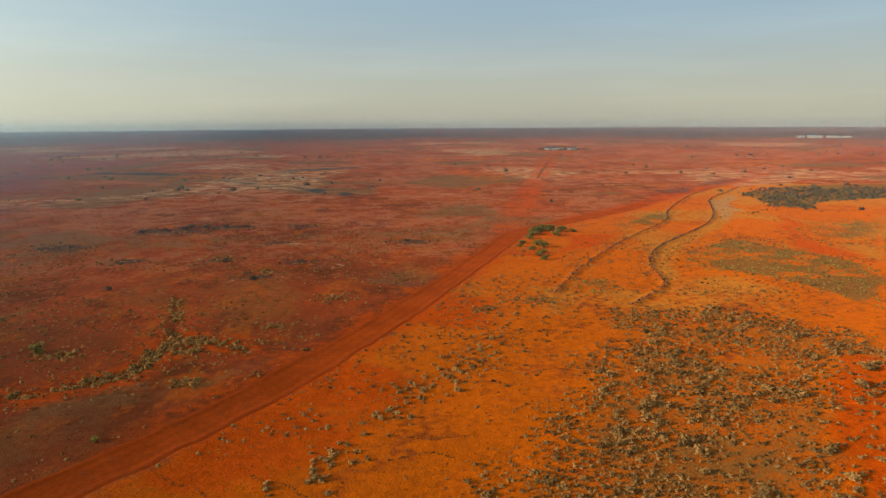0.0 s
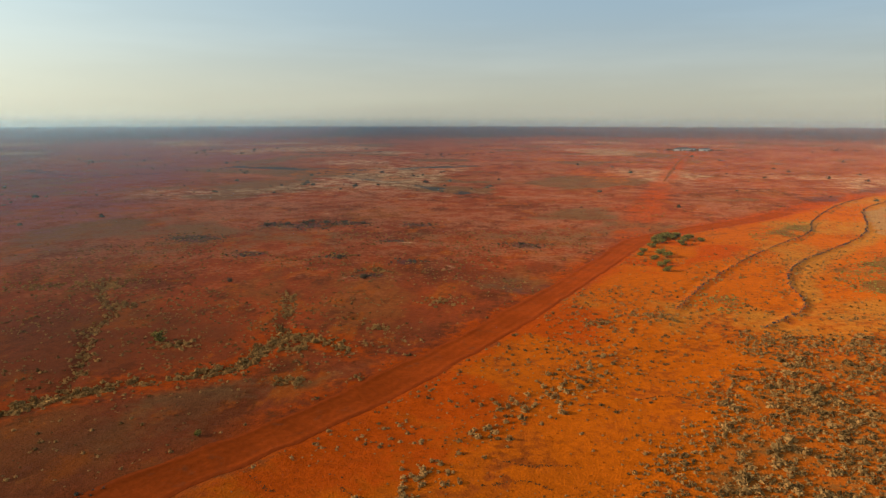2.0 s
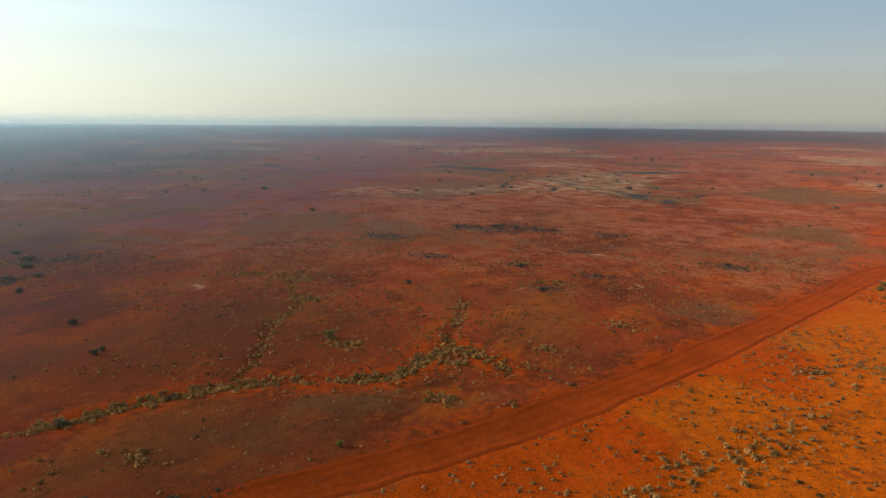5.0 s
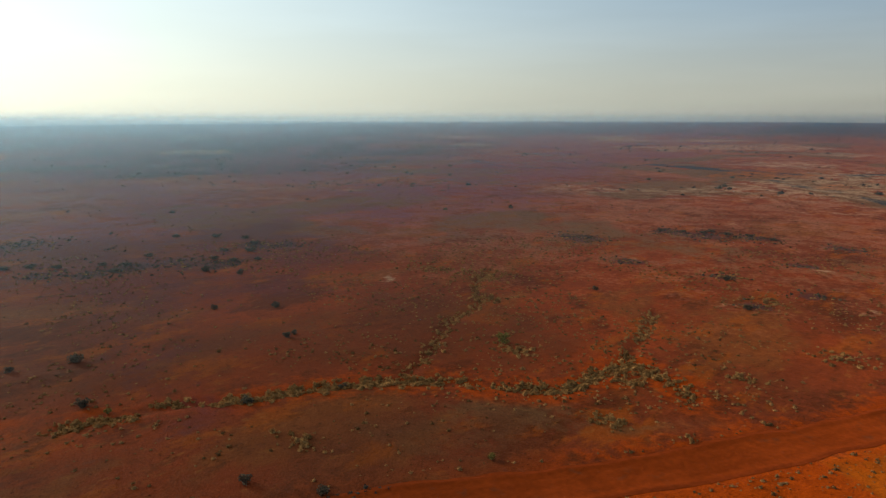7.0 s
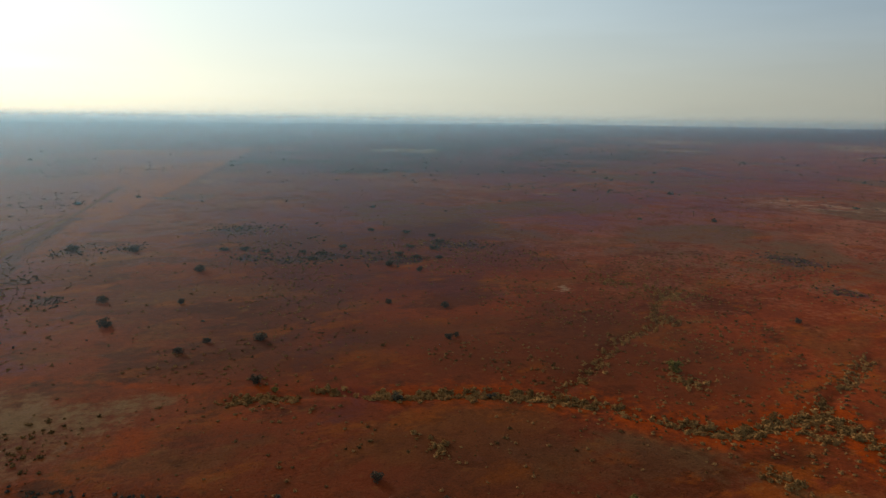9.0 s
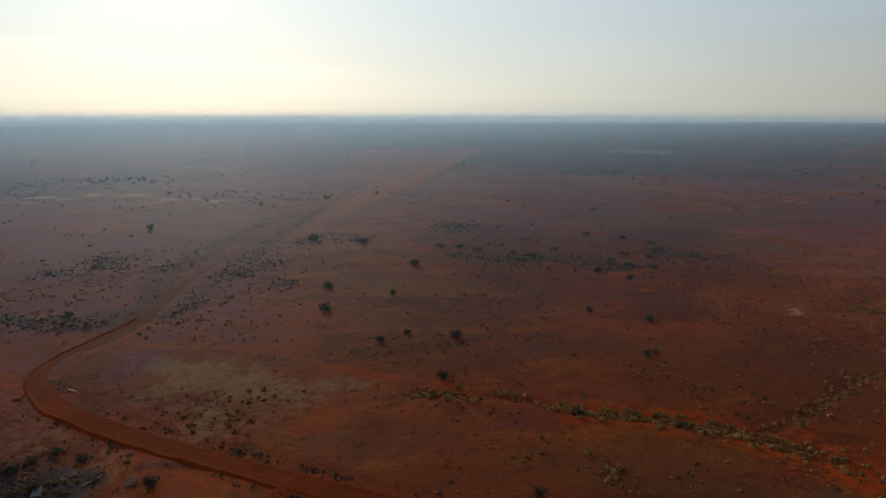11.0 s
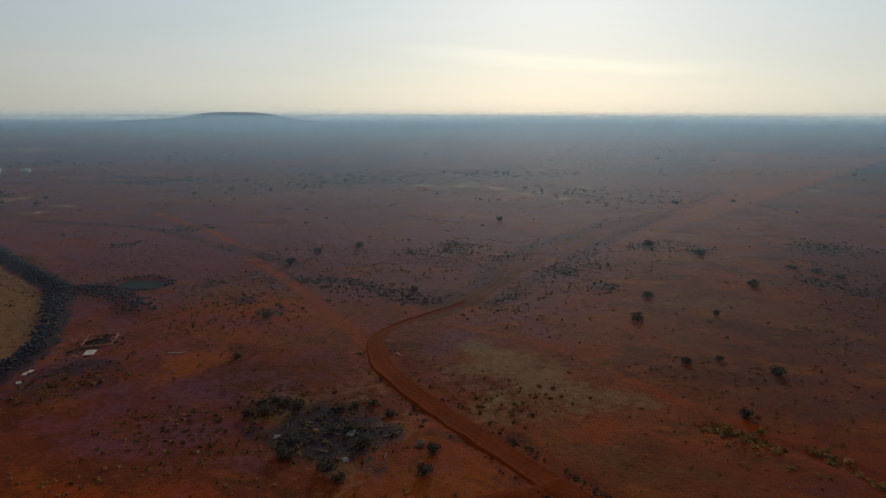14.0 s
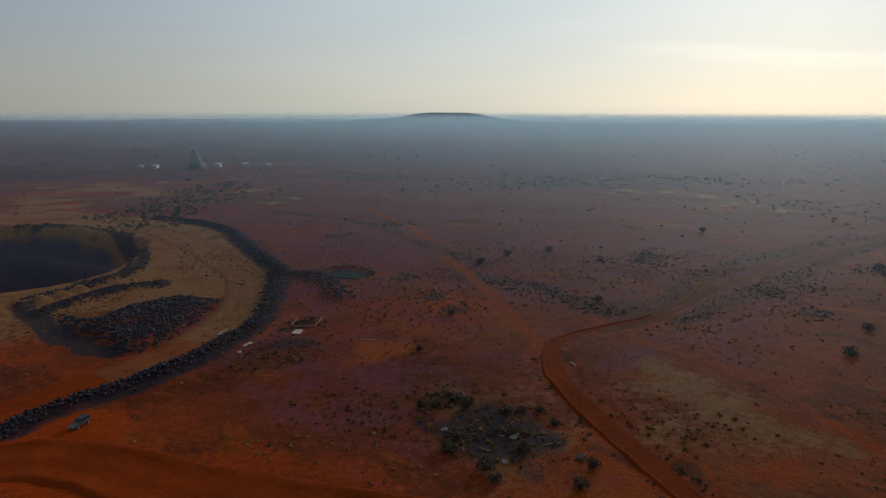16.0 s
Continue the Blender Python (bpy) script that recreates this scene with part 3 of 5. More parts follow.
    for patch, strength in (([(103, 277), (119, 308), (139, 330), (151, 314), (161, 287), (168, 269), (163, 240), (135, 197), (133, 217), (123, 228), (113, 250)], 0.95),
                            ([(188, 354), (230, 383), (249, 372), (197, 292), (181, 299), (181, 329)], 0.6),
                            ([(96, 378), (119, 411), (148, 436), (129, 387), (101, 358)], 0.8), ([(43, 226), (56, 252), (66, 244), (58, 222)], 0.7)):
        cover = np.maximum(cover, step(-3, 8, inside(wx, wy, patch)) * strength * (0.15 + 1.0 * step(0.34, 0.62, fbm(x, y, 11, 4))))
    cover = np.maximum(cover, step(-4, 10, inside(x, y, DUMP_GROVE)) * 0.9)
    for patch, strength in (([(-99, 116), (-87, 135), (-62, 151), (-46, 169), (-36, 172), (-50, 142), (-64, 123), (-78, 108)], 0.75),
                            ([(-62, 110), (-59, 130), (-57, 146), (-47, 163), (-71, 146), (-77, 125)], 0.7), ([(-29, 275), (-6, 264), (8, 244), (-29, 236)], 0.7),
                            ([(-180, 304), (-183, 350), (-144, 317)], 0.6)):
        scrub = np.maximum(scrub, step(-3, 8, inside(wx, wy, patch)) * strength * (0.6 + 0.5 * mid))
    red = np.maximum(red, step(-3, 6, inside(wx, wy, [(192, 385), (215, 407), (187, 354), (172, 306), (185, 274), (175, 258), (160, 275), (159, 307)])) * 0.9)
    red = np.maximum(red, step(-3, 6, inside(wx, wy, [(-124, 31), (-133, 39), (-125, 50), (-112, 42), (-112, 33)])) * 0.8)
    ochre = np.maximum(ochre, step(-10, 12, inside(wx, wy, [(-149, -7), (-170, -2), (-166, 17), (-144, 51), (-133, 41), (-130, 29), (-120, 16), (-130, 1)]) + 12 * (fbm(x, y, 8, 3) - 0.5)) * (0.45 + 0.5 * fbm(x, y, 14, 3)))
    ochre = np.maximum(ochre, step(-3, 6, inside(wx, wy, [(171, 409), (214, 515), (231, 514), (198, 434), (171, 385)])) * 0.9)
    ochre = np.maximum(ochre, step(-12, 14, inside(wx, wy, [(-80, 20), (-112, 5), (-128, -18), (-118, -38), (-92, -36), (-74, -10)])) * 0.6 * step(0.3, 0.6, fbm(x + 15, y, 13, 4)))
    ash = step(17, 5, np.hypot(x + 99, (y + 9) / 1.4) + 12 * (fbm(x, y, 9, 3) - 0.5)) * 0.95
    ash = np.maximum(ash, step(17, 8, np.hypot((x + 96) / 1.2, y + 84)) * (0.35 + 0.5 * mid))
    ash = np.maximum(ash, step(9, 3, rd) * 0.9)
    # Blue-purple shade and haze inside the pit, put into its wall and floor colour.
    pit_shade = step(0.99, 0.93, rim) * (0.7 + 0.3 * mid)
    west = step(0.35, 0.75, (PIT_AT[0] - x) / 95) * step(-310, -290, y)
    pit_shade = pit_shade * (1 - 0.85 * west * step(0.84, 0.9, rim))
    # HEAP_FOOT puts the dark slope shading below the heap into the ash colour.
    for line, wide in ((PIT_BERM, 5), (HEAP_FOOT, 7), (HEAP_ROW, 5)):
        ld, _ = near_line(x, y, line)
        ash = np.maximum(ash, step(wide, wide * 0.3, ld + 5 * (fbm(x, y, 8, 3) - 0.5)) * 0.95)
    spread = 14 * (fbm(x, y, 16, 4) - 0.5)
    # Violet haze of the western side put into soil colour, plus one purple flat.
    mauve_haze = step(-60, -230, x + 0.3 * y) * step(150, 420, r) * (0.1 + 0.8 * fbm(x + 40, y, 75, 5))
    mauve_haze = np.maximum(mauve_haze, step(60, -10, y) * step(-20, -100, x) * (0.25 + 0.7 * fbm(x, y, 38, 5)))
    for px, py, wide in PALE_SPOTS:
        pale = np.maximum(pale, (0.55 - 0.2 * (py > 400)) * step(wide, wide * 0.25, np.hypot(x - px, y - py) + 1.7 * spread * wide / 12) * step(0.3, 0.6, fbm(x, y, 5, 3)))
    mauve_haze = np.maximum(mauve_haze, 0.95 * step(-8, 14, inside(x, y, [(-199, -224), (-247, -224), (-255, -163), (-209, -125), (-182, -145), (-167, -170)])))
    mauve_haze = mauve_haze * (1 - 0.75 * np.clip(red, 0, 1)) * (1 - 0.9 * np.clip(ochre, 0, 1)) * (1 - 0.85 * np.clip(pale, 0, 1)) * step(0.95, 1.05, rim)
    umber = step(-8, 30, inside(x, y, [(-40, 60), (-130, 30), (-200, 60), (-190, 190), (-120, 215), (-60, 190)])) * step(4, 20, dd) * (0.2 + 0.8 * fbm(x + 20, y, 45, 4))
    # Haze paleness that grows with distance, put into the soil colour.
    pale_haze = 0.8 * (1 - 0.6 * step(30, 75, np.degrees(np.arctan2(-x, y - 40))) * step(420, 250, r)) * step(110, 330, r) * (0.2 + 0.75 * fbm(x + 700, y, 45, 6)) * step(12, -12, np.where(y > 40, east, -20)) * step(1.0, 1.15, rim)
    litter = 0.75 * step(0.58, 0.7, fbm(x * 0.8 + 900, y * 1.3, 46, 5)) * step(110, 240, r) * step(-40, -8, -np.abs(east)) * step(1500, 700, r) * step(-20, 10, np.where(y > 60, -east, 20))
    for px, py, wide in THICKETS:
        litter = np.maximum(litter, 0.9 * step(wide * 1.1, wide * 0.35, np.hypot(x - px, (y - py) * 1.1) + spread * wide / 14))
    for line in HEDGES:
        ld, _ = near_line(x, y, line)
        litter = np.maximum(litter, 0.85 * step(9, 1, ld + 0.6 * spread))
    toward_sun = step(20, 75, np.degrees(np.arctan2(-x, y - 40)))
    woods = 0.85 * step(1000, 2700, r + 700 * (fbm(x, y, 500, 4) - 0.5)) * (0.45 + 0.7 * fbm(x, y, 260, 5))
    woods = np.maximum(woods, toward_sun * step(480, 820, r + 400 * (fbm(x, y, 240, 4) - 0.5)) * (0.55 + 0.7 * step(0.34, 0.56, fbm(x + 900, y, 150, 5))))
    for line, wide in ((spline([(-481, -622), (-466, -477), (-497, -374), (-575, -361), (-522, -257), (-605, -243)]), 30), (spline([(-468, -1045), (-728, -971), (-826, -717)]), 60),
                       (spline([(-360, -560), (-420, -520), (-440, -400)]), 22), (spline([(-700, -420), (-760, -250), (-860, -60), (-900, 120)]), 45), (spline([(-232, 696), (-151, 627), (-85, 552)]), 13),
                       (spline([(-406, 794), (-245, 776), (-125, 873)]), 24), (spline([(-620, 700), (-520, 640), (-430, 690)]), 20)):
        ld, _ = near_line(x, y, line, 150.0)
        woods = np.maximum(woods, step(wide, wide * 0.3, ld + 1.6 * wide * (fbm(x + 60, y, 70, 4) - 0.5)) * step(0.3, 0.52, fbm(x, y, 24, 4)))
    # Violet haze over dark soil put into the colour; the nearer patch just darker.
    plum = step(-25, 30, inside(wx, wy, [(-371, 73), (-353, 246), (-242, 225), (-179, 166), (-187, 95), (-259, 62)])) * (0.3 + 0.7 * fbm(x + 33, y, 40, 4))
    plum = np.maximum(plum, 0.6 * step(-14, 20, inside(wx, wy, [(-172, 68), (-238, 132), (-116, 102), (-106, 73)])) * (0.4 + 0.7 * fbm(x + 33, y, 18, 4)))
    for name, v in (("plum", plum), ("pit_shade", pit_shade), ("tan", tan), ("woods", woods), ("scrub", scrub), ("pale", pale), ("orange", orange), ("red", red), ("ochre", ochre), ("cover", cover), ("ash", ash), ("pale_haze", pale_haze), ("umber", umber), ("mauve_haze", mauve_haze), ("litter", litter)):
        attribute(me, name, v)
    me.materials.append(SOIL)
    return tagged(new("ground", me), "red desert plain with scattered scrub reaching the horizon", "ground", kind="structure")


def build_road(name, line, width, mat, label, lift=0.12, berm=0.3, wander=0.6, narrow=False):
    """A graded strip that follows the land, with low berms pushed up at its edges."""
    across = np.array([-1.12, -1.0, -0.9, -0.78, -0.45, 0, 0.45, 0.78, 0.9, 1.0, 1.12])
    rise = np.array([-0.35, 0.35, 1.0, 0.1, 0, 0.12, 0, 0.1, 1.0, 0.35, -0.35]) * berm
    t = np.gradient(line, axis=0)
    t /= np.linalg.norm(t, axis=1)[:, None] + 1e-9
    normal = np.stack([t[:, 1], -t[:, 0]], -1)
    half = width / 2 + wander * (fbm(line[:, 0], line[:, 1], 30, 3) - 0.5) * 2 + 1.6 * (fbm(line[:, 0] + 60, line[:, 1], 7, 3) - 0.5)
    if narrow:
        bare = step(60, 10, line[:, 1])[:, None]
        rise = rise[None] * np.where(across[None] > 0, 1 + 1.2 * bare, 1 - 0.8 * bare)
        half = half * (0.2 + 0.34 * step(-176, -142, line[:, 0]) + 0.46 * step(40, 110, line[:, 1]))
    p = line[:, None] + normal[:, None] * (across[None, :, None] * half[:, None, None])
    z = terrain(p[..., 0], p[..., 1]) + lift + rise * (0.5 + fbm(p[..., 0], p[..., 1], 6, 2))
    co = np.concatenate([p, z[..., None]], -1).reshape(-1, 3)
    n, k = p.shape[:2]
    i, j = np.meshgrid(np.arange(n - 1), np.arange(k - 1), indexing="ij")
    faces = np.stack([i * k + j, i * k + j + 1, (i + 1) * k + j + 1, (i + 1) * k + j], -1).reshape(-1, 4)
    me = mesh_from(name, co, faces)
    me.polygons.foreach_set("use_smooth", np.ones(len(faces), bool))
    attribute(me, "across", np.tile(np.clip(across, -1, 1), n))
    me.materials.append(mat)
    return tagged(new(name, me), label, "road", kind="structure")


def dense(line, gap=2.0):
    """The same line with a point every few metres."""
    s = np.concatenate([[0], np.cumsum(np.hypot(*np.diff(line, axis=0).T))])
    u = np.arange(0, s[-1], gap)
    return np.stack([np.interp(u, s, line[:, 0]), np.interp(u, s, line[:, 1])], -1)


build_ground()
build_road("road", dense(MAIN_ROAD[:-20]), 10.5, ROAD_DIRT, "graded red dirt road with low berms along its edges", berm=0.16, narrow=True)
build_road("pit_road", dense(PIT_TRACK), 16, ROAD_DIRT, "wide red dirt road to the open pit", lift=0.16, berm=0.4)
build_road("north_track", dense(NORTH_TRACK[34:], 4), 2.6, TRACK_DIRT, "faint red vehicle track across the plain", lift=0.1, berm=0.03, wander=1.0)
build_road("west_track", dense(WEST_TRACK, 3), 2.8, TRACK_DIRT, "worn dirt track leading over the plain", lift=0.08, berm=0.06, wander=1.2)
build_road("west_track", dense(spline([(-186, -27), (-229, -22), (-268, -27), (-325, -17), (-402, -2), (-465, 15)]), 3), 2.2, TRACK_DIRT, "second worn dirt track beside the first", lift=0.1, berm=0.05, wander=0.8)
build_road("haul_road", dense(HAUL[36:66]), 14, MIXED_DIRT, "red to ochre bend of the haul road", lift=0.13, berm=0.1, wander=1.5)
build_road("haul_road", dense(HAUL[:40]), 13, ROAD_DIRT, "red lower stretch of the haul road beside the rock bund", lift=0.1, berm=0.1, wander=1.5)
build_road("haul_road", dense(HAUL[62:]), 15, HAUL_DIRT, "ochre haul road curving round the open pit", lift=0.1, berm=0.1, wander=1.5)


def build_haze(radius, most):
    """One upright see-through shell painted as haze: clear at the ground, thickest at the height of the horizon, gone
    above; the sun shines through it, and it is more opaque on that side to imitate glare.
    """
    rim = 68 - 59 * radius / 4700
    high = max(6.0, 0.011 * radius)
    level = np.concatenate([np.linspace(-6, rim, 18), rim + high * np.array([0.15, 0.3, 0.45, 0.6, 0.8, 1.0])])
    bearing = np.arange(0, 361, 2.0)
    turns = np.radians(bearing)
    x = np.repeat(-np.sin(turns)[None] * radius, len(level), 0)
    y = np.repeat(np.cos(turns)[None] * radius + 40, len(level), 0)
    floor = terrain(x[0], y[0]).mean()
    z = np.repeat(level[:, None], len(turns), 1)
    nr, na = x.shape
    i, j = np.meshgrid(np.arange(nr - 1), np.arange(na - 1), indexing="ij")
    k = j + 1
    me = mesh_from("haze", np.stack([x, y, z], -1).reshape(-1, 3),
                   np.stack([i * na + j, (i + 1) * na + j, (i + 1) * na + k, i * na + k], -1).reshape(-1, 4))
    me.polygons.foreach_set("use_smooth", np.ones(len(me.polygons), bool))
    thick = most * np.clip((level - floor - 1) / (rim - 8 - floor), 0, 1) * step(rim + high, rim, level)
    # extra opacity on the sun's side imitates light scattered forward
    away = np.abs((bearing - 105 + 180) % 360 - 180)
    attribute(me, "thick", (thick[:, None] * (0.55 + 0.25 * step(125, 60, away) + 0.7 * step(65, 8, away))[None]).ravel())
    me.materials.append(NEAR_HAZE if radius < 2500 else FAR_HAZE)
    ob = tagged(new("backdrop_haze", me), "see-through blue-grey shell painted as haze over the plain", "haze", kind="structure")
    ob.visible_shadow = False
    return ob


def haze_material(name, back, on):
    m, n, l, bsdf = material(name)
    n.remove(bsdf)
    at = n.new("ShaderNodeAttribute")
    at.attribute_name = "thick"
    clear, dust, forward = (n.new("ShaderNodeBsdf" + k) for k in ("Transparent", "Diffuse", "Translucent"))
    dust.inputs["Color"].default_value = (*back, 1)
    forward.inputs["Color"].default_value = (*on, 1)
    both, mix = n.new("ShaderNodeAddShader"), n.new("ShaderNodeMixShader")
    l.new(dust.outputs[0], both.inputs[0])
    l.new(forward.outputs[0], both.inputs[1])
    l.new(at.outputs["Fac"], mix.inputs[0])
    l.new(clear.outputs[0], mix.inputs[1])
    l.new(both.outputs[0], mix.inputs[2])
    l.new(mix.outputs[0], n["Material Output"].inputs["Surface"])
    return m


# Scattered light painted as shell colour; the farthest shell is paler, nearer the sky's.
NEAR_HAZE = haze_material("near_haze", (0.13, 0.125, 0.14), (0.21, 0.36, 0.48))
FAR_HAZE = haze_material("far_pale_haze", (0.22, 0.23, 0.24), (0.31, 0.43, 0.5))
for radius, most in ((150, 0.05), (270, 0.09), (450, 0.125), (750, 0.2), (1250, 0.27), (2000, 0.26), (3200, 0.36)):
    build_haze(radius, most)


# ---- plants ----
def shrub_template(leaves, seed, core=True):
    """A low dome of small leaf sprays about a metre wide. Triangles only."""
    g = np.random.default_rng(seed)
    co, faces = [], []
    if core:
        n = 7 if leaves > 15 else 5
        a = np.arange(n) * 2 * np.pi / n
        ring = np.stack([np.cos(a), np.sin(a), 0 * a], -1) * (0.34 + 0.12 * g.random((n, 1)))
        top = ring * 0.62 + [0, 0, 0.26]
        co += [ring - [0, 0, 0.1], top + g.normal(0, 0.04, top.shape), np.array([[0, 0, 0.4]])]
        for i in range(n):
            j = (i + 1) % n
            faces += [[i, j, n + j], [i, n + j, n + i], [n + i, n + j, 2 * n]]
    count = sum(len(c) for c in co)
    for _ in range(leaves):
        a, up = g.random() * 6.283, g.random() ** 0.8 * 1.35
        out = np.array([np.cos(a) * np.cos(up), np.sin(a) * np.cos(up), np.sin(up)])
        at = out * [0.47, 0.47, 0.46] * (0.75 + 0.45 * g.random())
        s1 = np.cross(out, g.normal(0, 1, 3))
        s1 /= np.linalg.norm(s1) + 1e-9
        s2 = out * 0.75 + np.cross(out, s1) * g.normal(0, 0.6)
        w, h = 0.10 + 0.09 * g.random(), 0.13 + 0.12 * g.random()
        co.append(np.array([at - s1 * w - s2 * h * 0.5, at + s1 * w - s2 * h * 0.4, at + s2 * h]))
        faces.append([count, count + 1, count + 2])
        count += 3
    return np.vstack(co), np.array(faces)


def scatter(name, x, y, size, tall, tint, leaves, mat, label, category="shrubs", sink=0.03, parts=5, core=True):
    """Many plants in one mesh."""
    me_co, me_f, me_t, start = [], [], [], 0
    which, turn = rng.integers(0, parts, len(x)), rng.random(len(x)) * 6.283
    z = terrain(x, y)
    for k in range(parts):
        co, faces = shrub_template(leaves, 100 * leaves + k, core)
        s = np.where(which == k)[0]
        if not len(s):
            continue
        c, d = np.cos(turn[s])[:, None], np.sin(turn[s])[:, None]
        px = (co[:, 0] * c - co[:, 1] * d) * size[s, None] + x[s, None]
        py = (co[:, 0] * d + co[:, 1] * c) * size[s, None] + y[s, None]
        pz = co[:, 2] * (size * tall)[s, None] + z[s, None] - sink
        me_co.append(np.stack([px, py, pz], -1).reshape(-1, 3))
        me_f.append((faces[None] + (np.arange(len(s)) * len(co))[:, None, None]).reshape(-1, 3) + start)
        shade = np.clip(tint[s, None] + rng.normal(0, 0.12, (len(s), len(co))), 0, 1)
        me_t.append(shade.ravel())
        start += len(s) * len(co)
    me = mesh_from(name, np.vstack(me_co), np.vstack(me_f))
    attribute(me, "tint", np.concatenate(me_t))
    me.materials.append(mat)
    return tagged(new(name, me), label, category, kind="stuff")


def fan(n, r0, r1, a0=-48, a1=172):
    """Random places of the plan, even over a fan of ground in front of the path."""
    r = np.sqrt(rng.random(n) * (r1 ** 2 - r0 ** 2) + r0 ** 2)
    a = np.radians(a0 + rng.random(n) * (a1 - a0))
    return -np.sin(a) * r, np.cos(a) * r + 40


def off_road(x, y, gap=6.5):
    ok = np.ones(len(x), bool)
    for line, w in ((MAIN_ROAD, gap), (PIT_TRACK, gap + 2.5), (FAN_TRACK, 2), (POND_TRACK, 3), (WEST_TRACK, 4)):
        ok &= near_line(x, y, line)[0] > w
    return ok & (pit_radius(x, y) > 1.05)


def keep(x, y, chance):
    s = (rng.random(len(x)) < chance) & off_road(x, y)
    return x[s], y[s]


def along(line, n, spread):
    p = dense(line, 0.5)
    p = p[rng.integers(0, len(p), n)]
    return p[:, 0] + rng.normal(0, spread, n), p[:, 1] + rng.normal(0, spread, n)


def sizes(n, lo, hi):
    return lo + (hi - lo) * rng.random(n) ** 2


# dense saltbush on the stripped slope
x, y = rng.random(52000) * 170, 30 + rng.random(52000) * 180
f = inside(x, y, SHRUB_FIELD)
bare = step(-4, 6, inside(x, y, [(59, 92), (98, 166), (131, 152), (191, 59), (91, 48)]) + 10 * (fbm(x, y, 12, 3) - 0.5))
x, y = keep(x, y, step(-8, 6, f + 14 * (fbm(x, y, 18, 3) - 0.5)) * (0.25 + 0.6 * step(0.36, 0.58, fbm(x, y, 9, 3))) * (1 - 0.88 * bare))
scatter("saltbush", x, y, sizes(len(x), 0.35, 1.25), 0.7 + 0.4 * rng.random(len(x)), 0.1 + 0.8 * rng.random(len(x)), 15, SALTBUSH,
        "dense brown-grey saltbush over orange soil")
x, y = rng.random(2300) * 170, 30 + rng.random(2300) * 180
x, y = keep(x, y, step(-4, 4, inside(x, y, SHRUB_FIELD)) * (0.2 + 0.7 * step(0.45, 0.6, fbm(x, y, 14, 3))))
scatter("saltbush", x, y, sizes(len(x), 1.2, 2.8), 0.6 + 0.3 * rng.random(len(x)), 0.3 + 0.7 * rng.random(len(x)), 46, SALTBUSH,
        "larger pale saltbush mounds on the orange slope")
# small tussocks over the bare slope
x, y = rng.random(30000) * 330 - 80, 60 + rng.random(30000) * 330
d, side = near_line(x, y, MAIN_ROAD[::4], 1000.0)
x, y = keep(x, y, ((side > 0) & (d < 130)) * (0.1 + 0.6 * step(0.4, 0.65, fbm(x, y, 15, 4))))
scatter("tussocks", x, y, sizes(len(x), 0.22, 0.75), 0.6 + 0.4 * rng.random(len(x)), 0.1 + 0.8 * rng.random(len(x)), 9, DRY_GRASS,
        "small dry tussocks over the bare orange slope", "grass")

# strips and lines of saltbush
for line, n, spread, lo, hi, label in (
        (DITCH, 1300, 1.5, 0.7, 2.1, "pale saltbush growing along a dry ditch"),
        (SPURS[0], 190, 1.3, 0.6, 1.8, "saltbush along a short dry gully"),
        (SPURS[1], 330, 1.4, 0.5, 1.6, "saltbush along a winding dry gully"),
        (SLOPE_STRIP, 460, 3.4, 0.4, 1.8, "clumps of dark saltbush on the orange slope"),
        (BUND_A, 420, 3.0, 0.6, 1.5, "scrub on a low earth bund"),
        (BUND_B, 300, 4.0, 0.5, 1.3, "scrub on a winding earth bund")):
    x, y = along(line, n, spread)
    x, y = keep(x, y, 0.12 + 0.88 * step(0.36, 0.58, fbm(x + 30, y, 12, 3)))
    scatter("saltbush", x, y, sizes(len(x), lo, hi), 0.8 + 0.3 * rng.random(len(x)), 0.4 + 0.6 * rng.random(len(x)), 30, SALTBUSH, label)

# loose clumps on the plain beyond the road
for cx, cy, n, spread in ((-68, 168, 45, 2.2), (-60, 147, 45, 2.2), (-101, 165, 60, 2.6), (-38, 222, 50, 4), (-50, 190, 30, 3), (-165, 222, 150, 7), (-142, 196, 60, 4),
                          (-190, 215, 90, 8), (-70, 262, 30, 3), (-95, 288, 40, 4), (-44, 150, 20, 2), (30, 215, 60, 5), (12, 205, 50, 5), (-97, 96, 30, 3)):
    x, y = keep(cx + rng.normal(0, spread, n), cy + rng.normal(0, spread * 0.7, n), 1.0)
    scatter("saltbush", x, y, sizes(len(x), 0.6, 1.7), 0.8 + 0.3 * rng.random(len(x)), 0.4 + 0.6 * rng.random(len(x)), 30, SALTBUSH,
            "loose clump of grey saltbush on red soil")

# tussocks over the whole near plain
x, y = fan(74000, 85, 330)
patch = fbm(x, y, 34, 4)
x, y = keep(x, y, 0.05 + 0.5 * step(0.42, 0.66, patch) * (0.6 + 0.4 * step(60, 160, y)))
clay = np.maximum(inside(x, y, [(-99, 116), (-87, 135), (-62, 151), (-46, 169), (-36, 172), (-50, 142), (-64, 123), (-78, 108)]), inside(x, y, [(-149, -7), (-170, -2), (-166, 17), (-144, 51), (-120, 16)]))
s = rng.random(len(x)) > 0.85 * step(-2, 3, clay)
x, y = x[s], y[s]
scatter("tussocks", x, y, sizes(len(x), 0.5, 1.5), 0.6 + 0.3 * rng.random(len(x)), 0.15 + 0.8 * rng.random(len(x)), 11, DRY_GRASS,
        "sparse dry tussocks scattered over the plain", "grass")
x, y = fan(38000, 330, 1000)
x, y = keep(x, y, 0.1 + 0.8 * step(0.48, 0.66, fbm(x, y, 70, 4)))
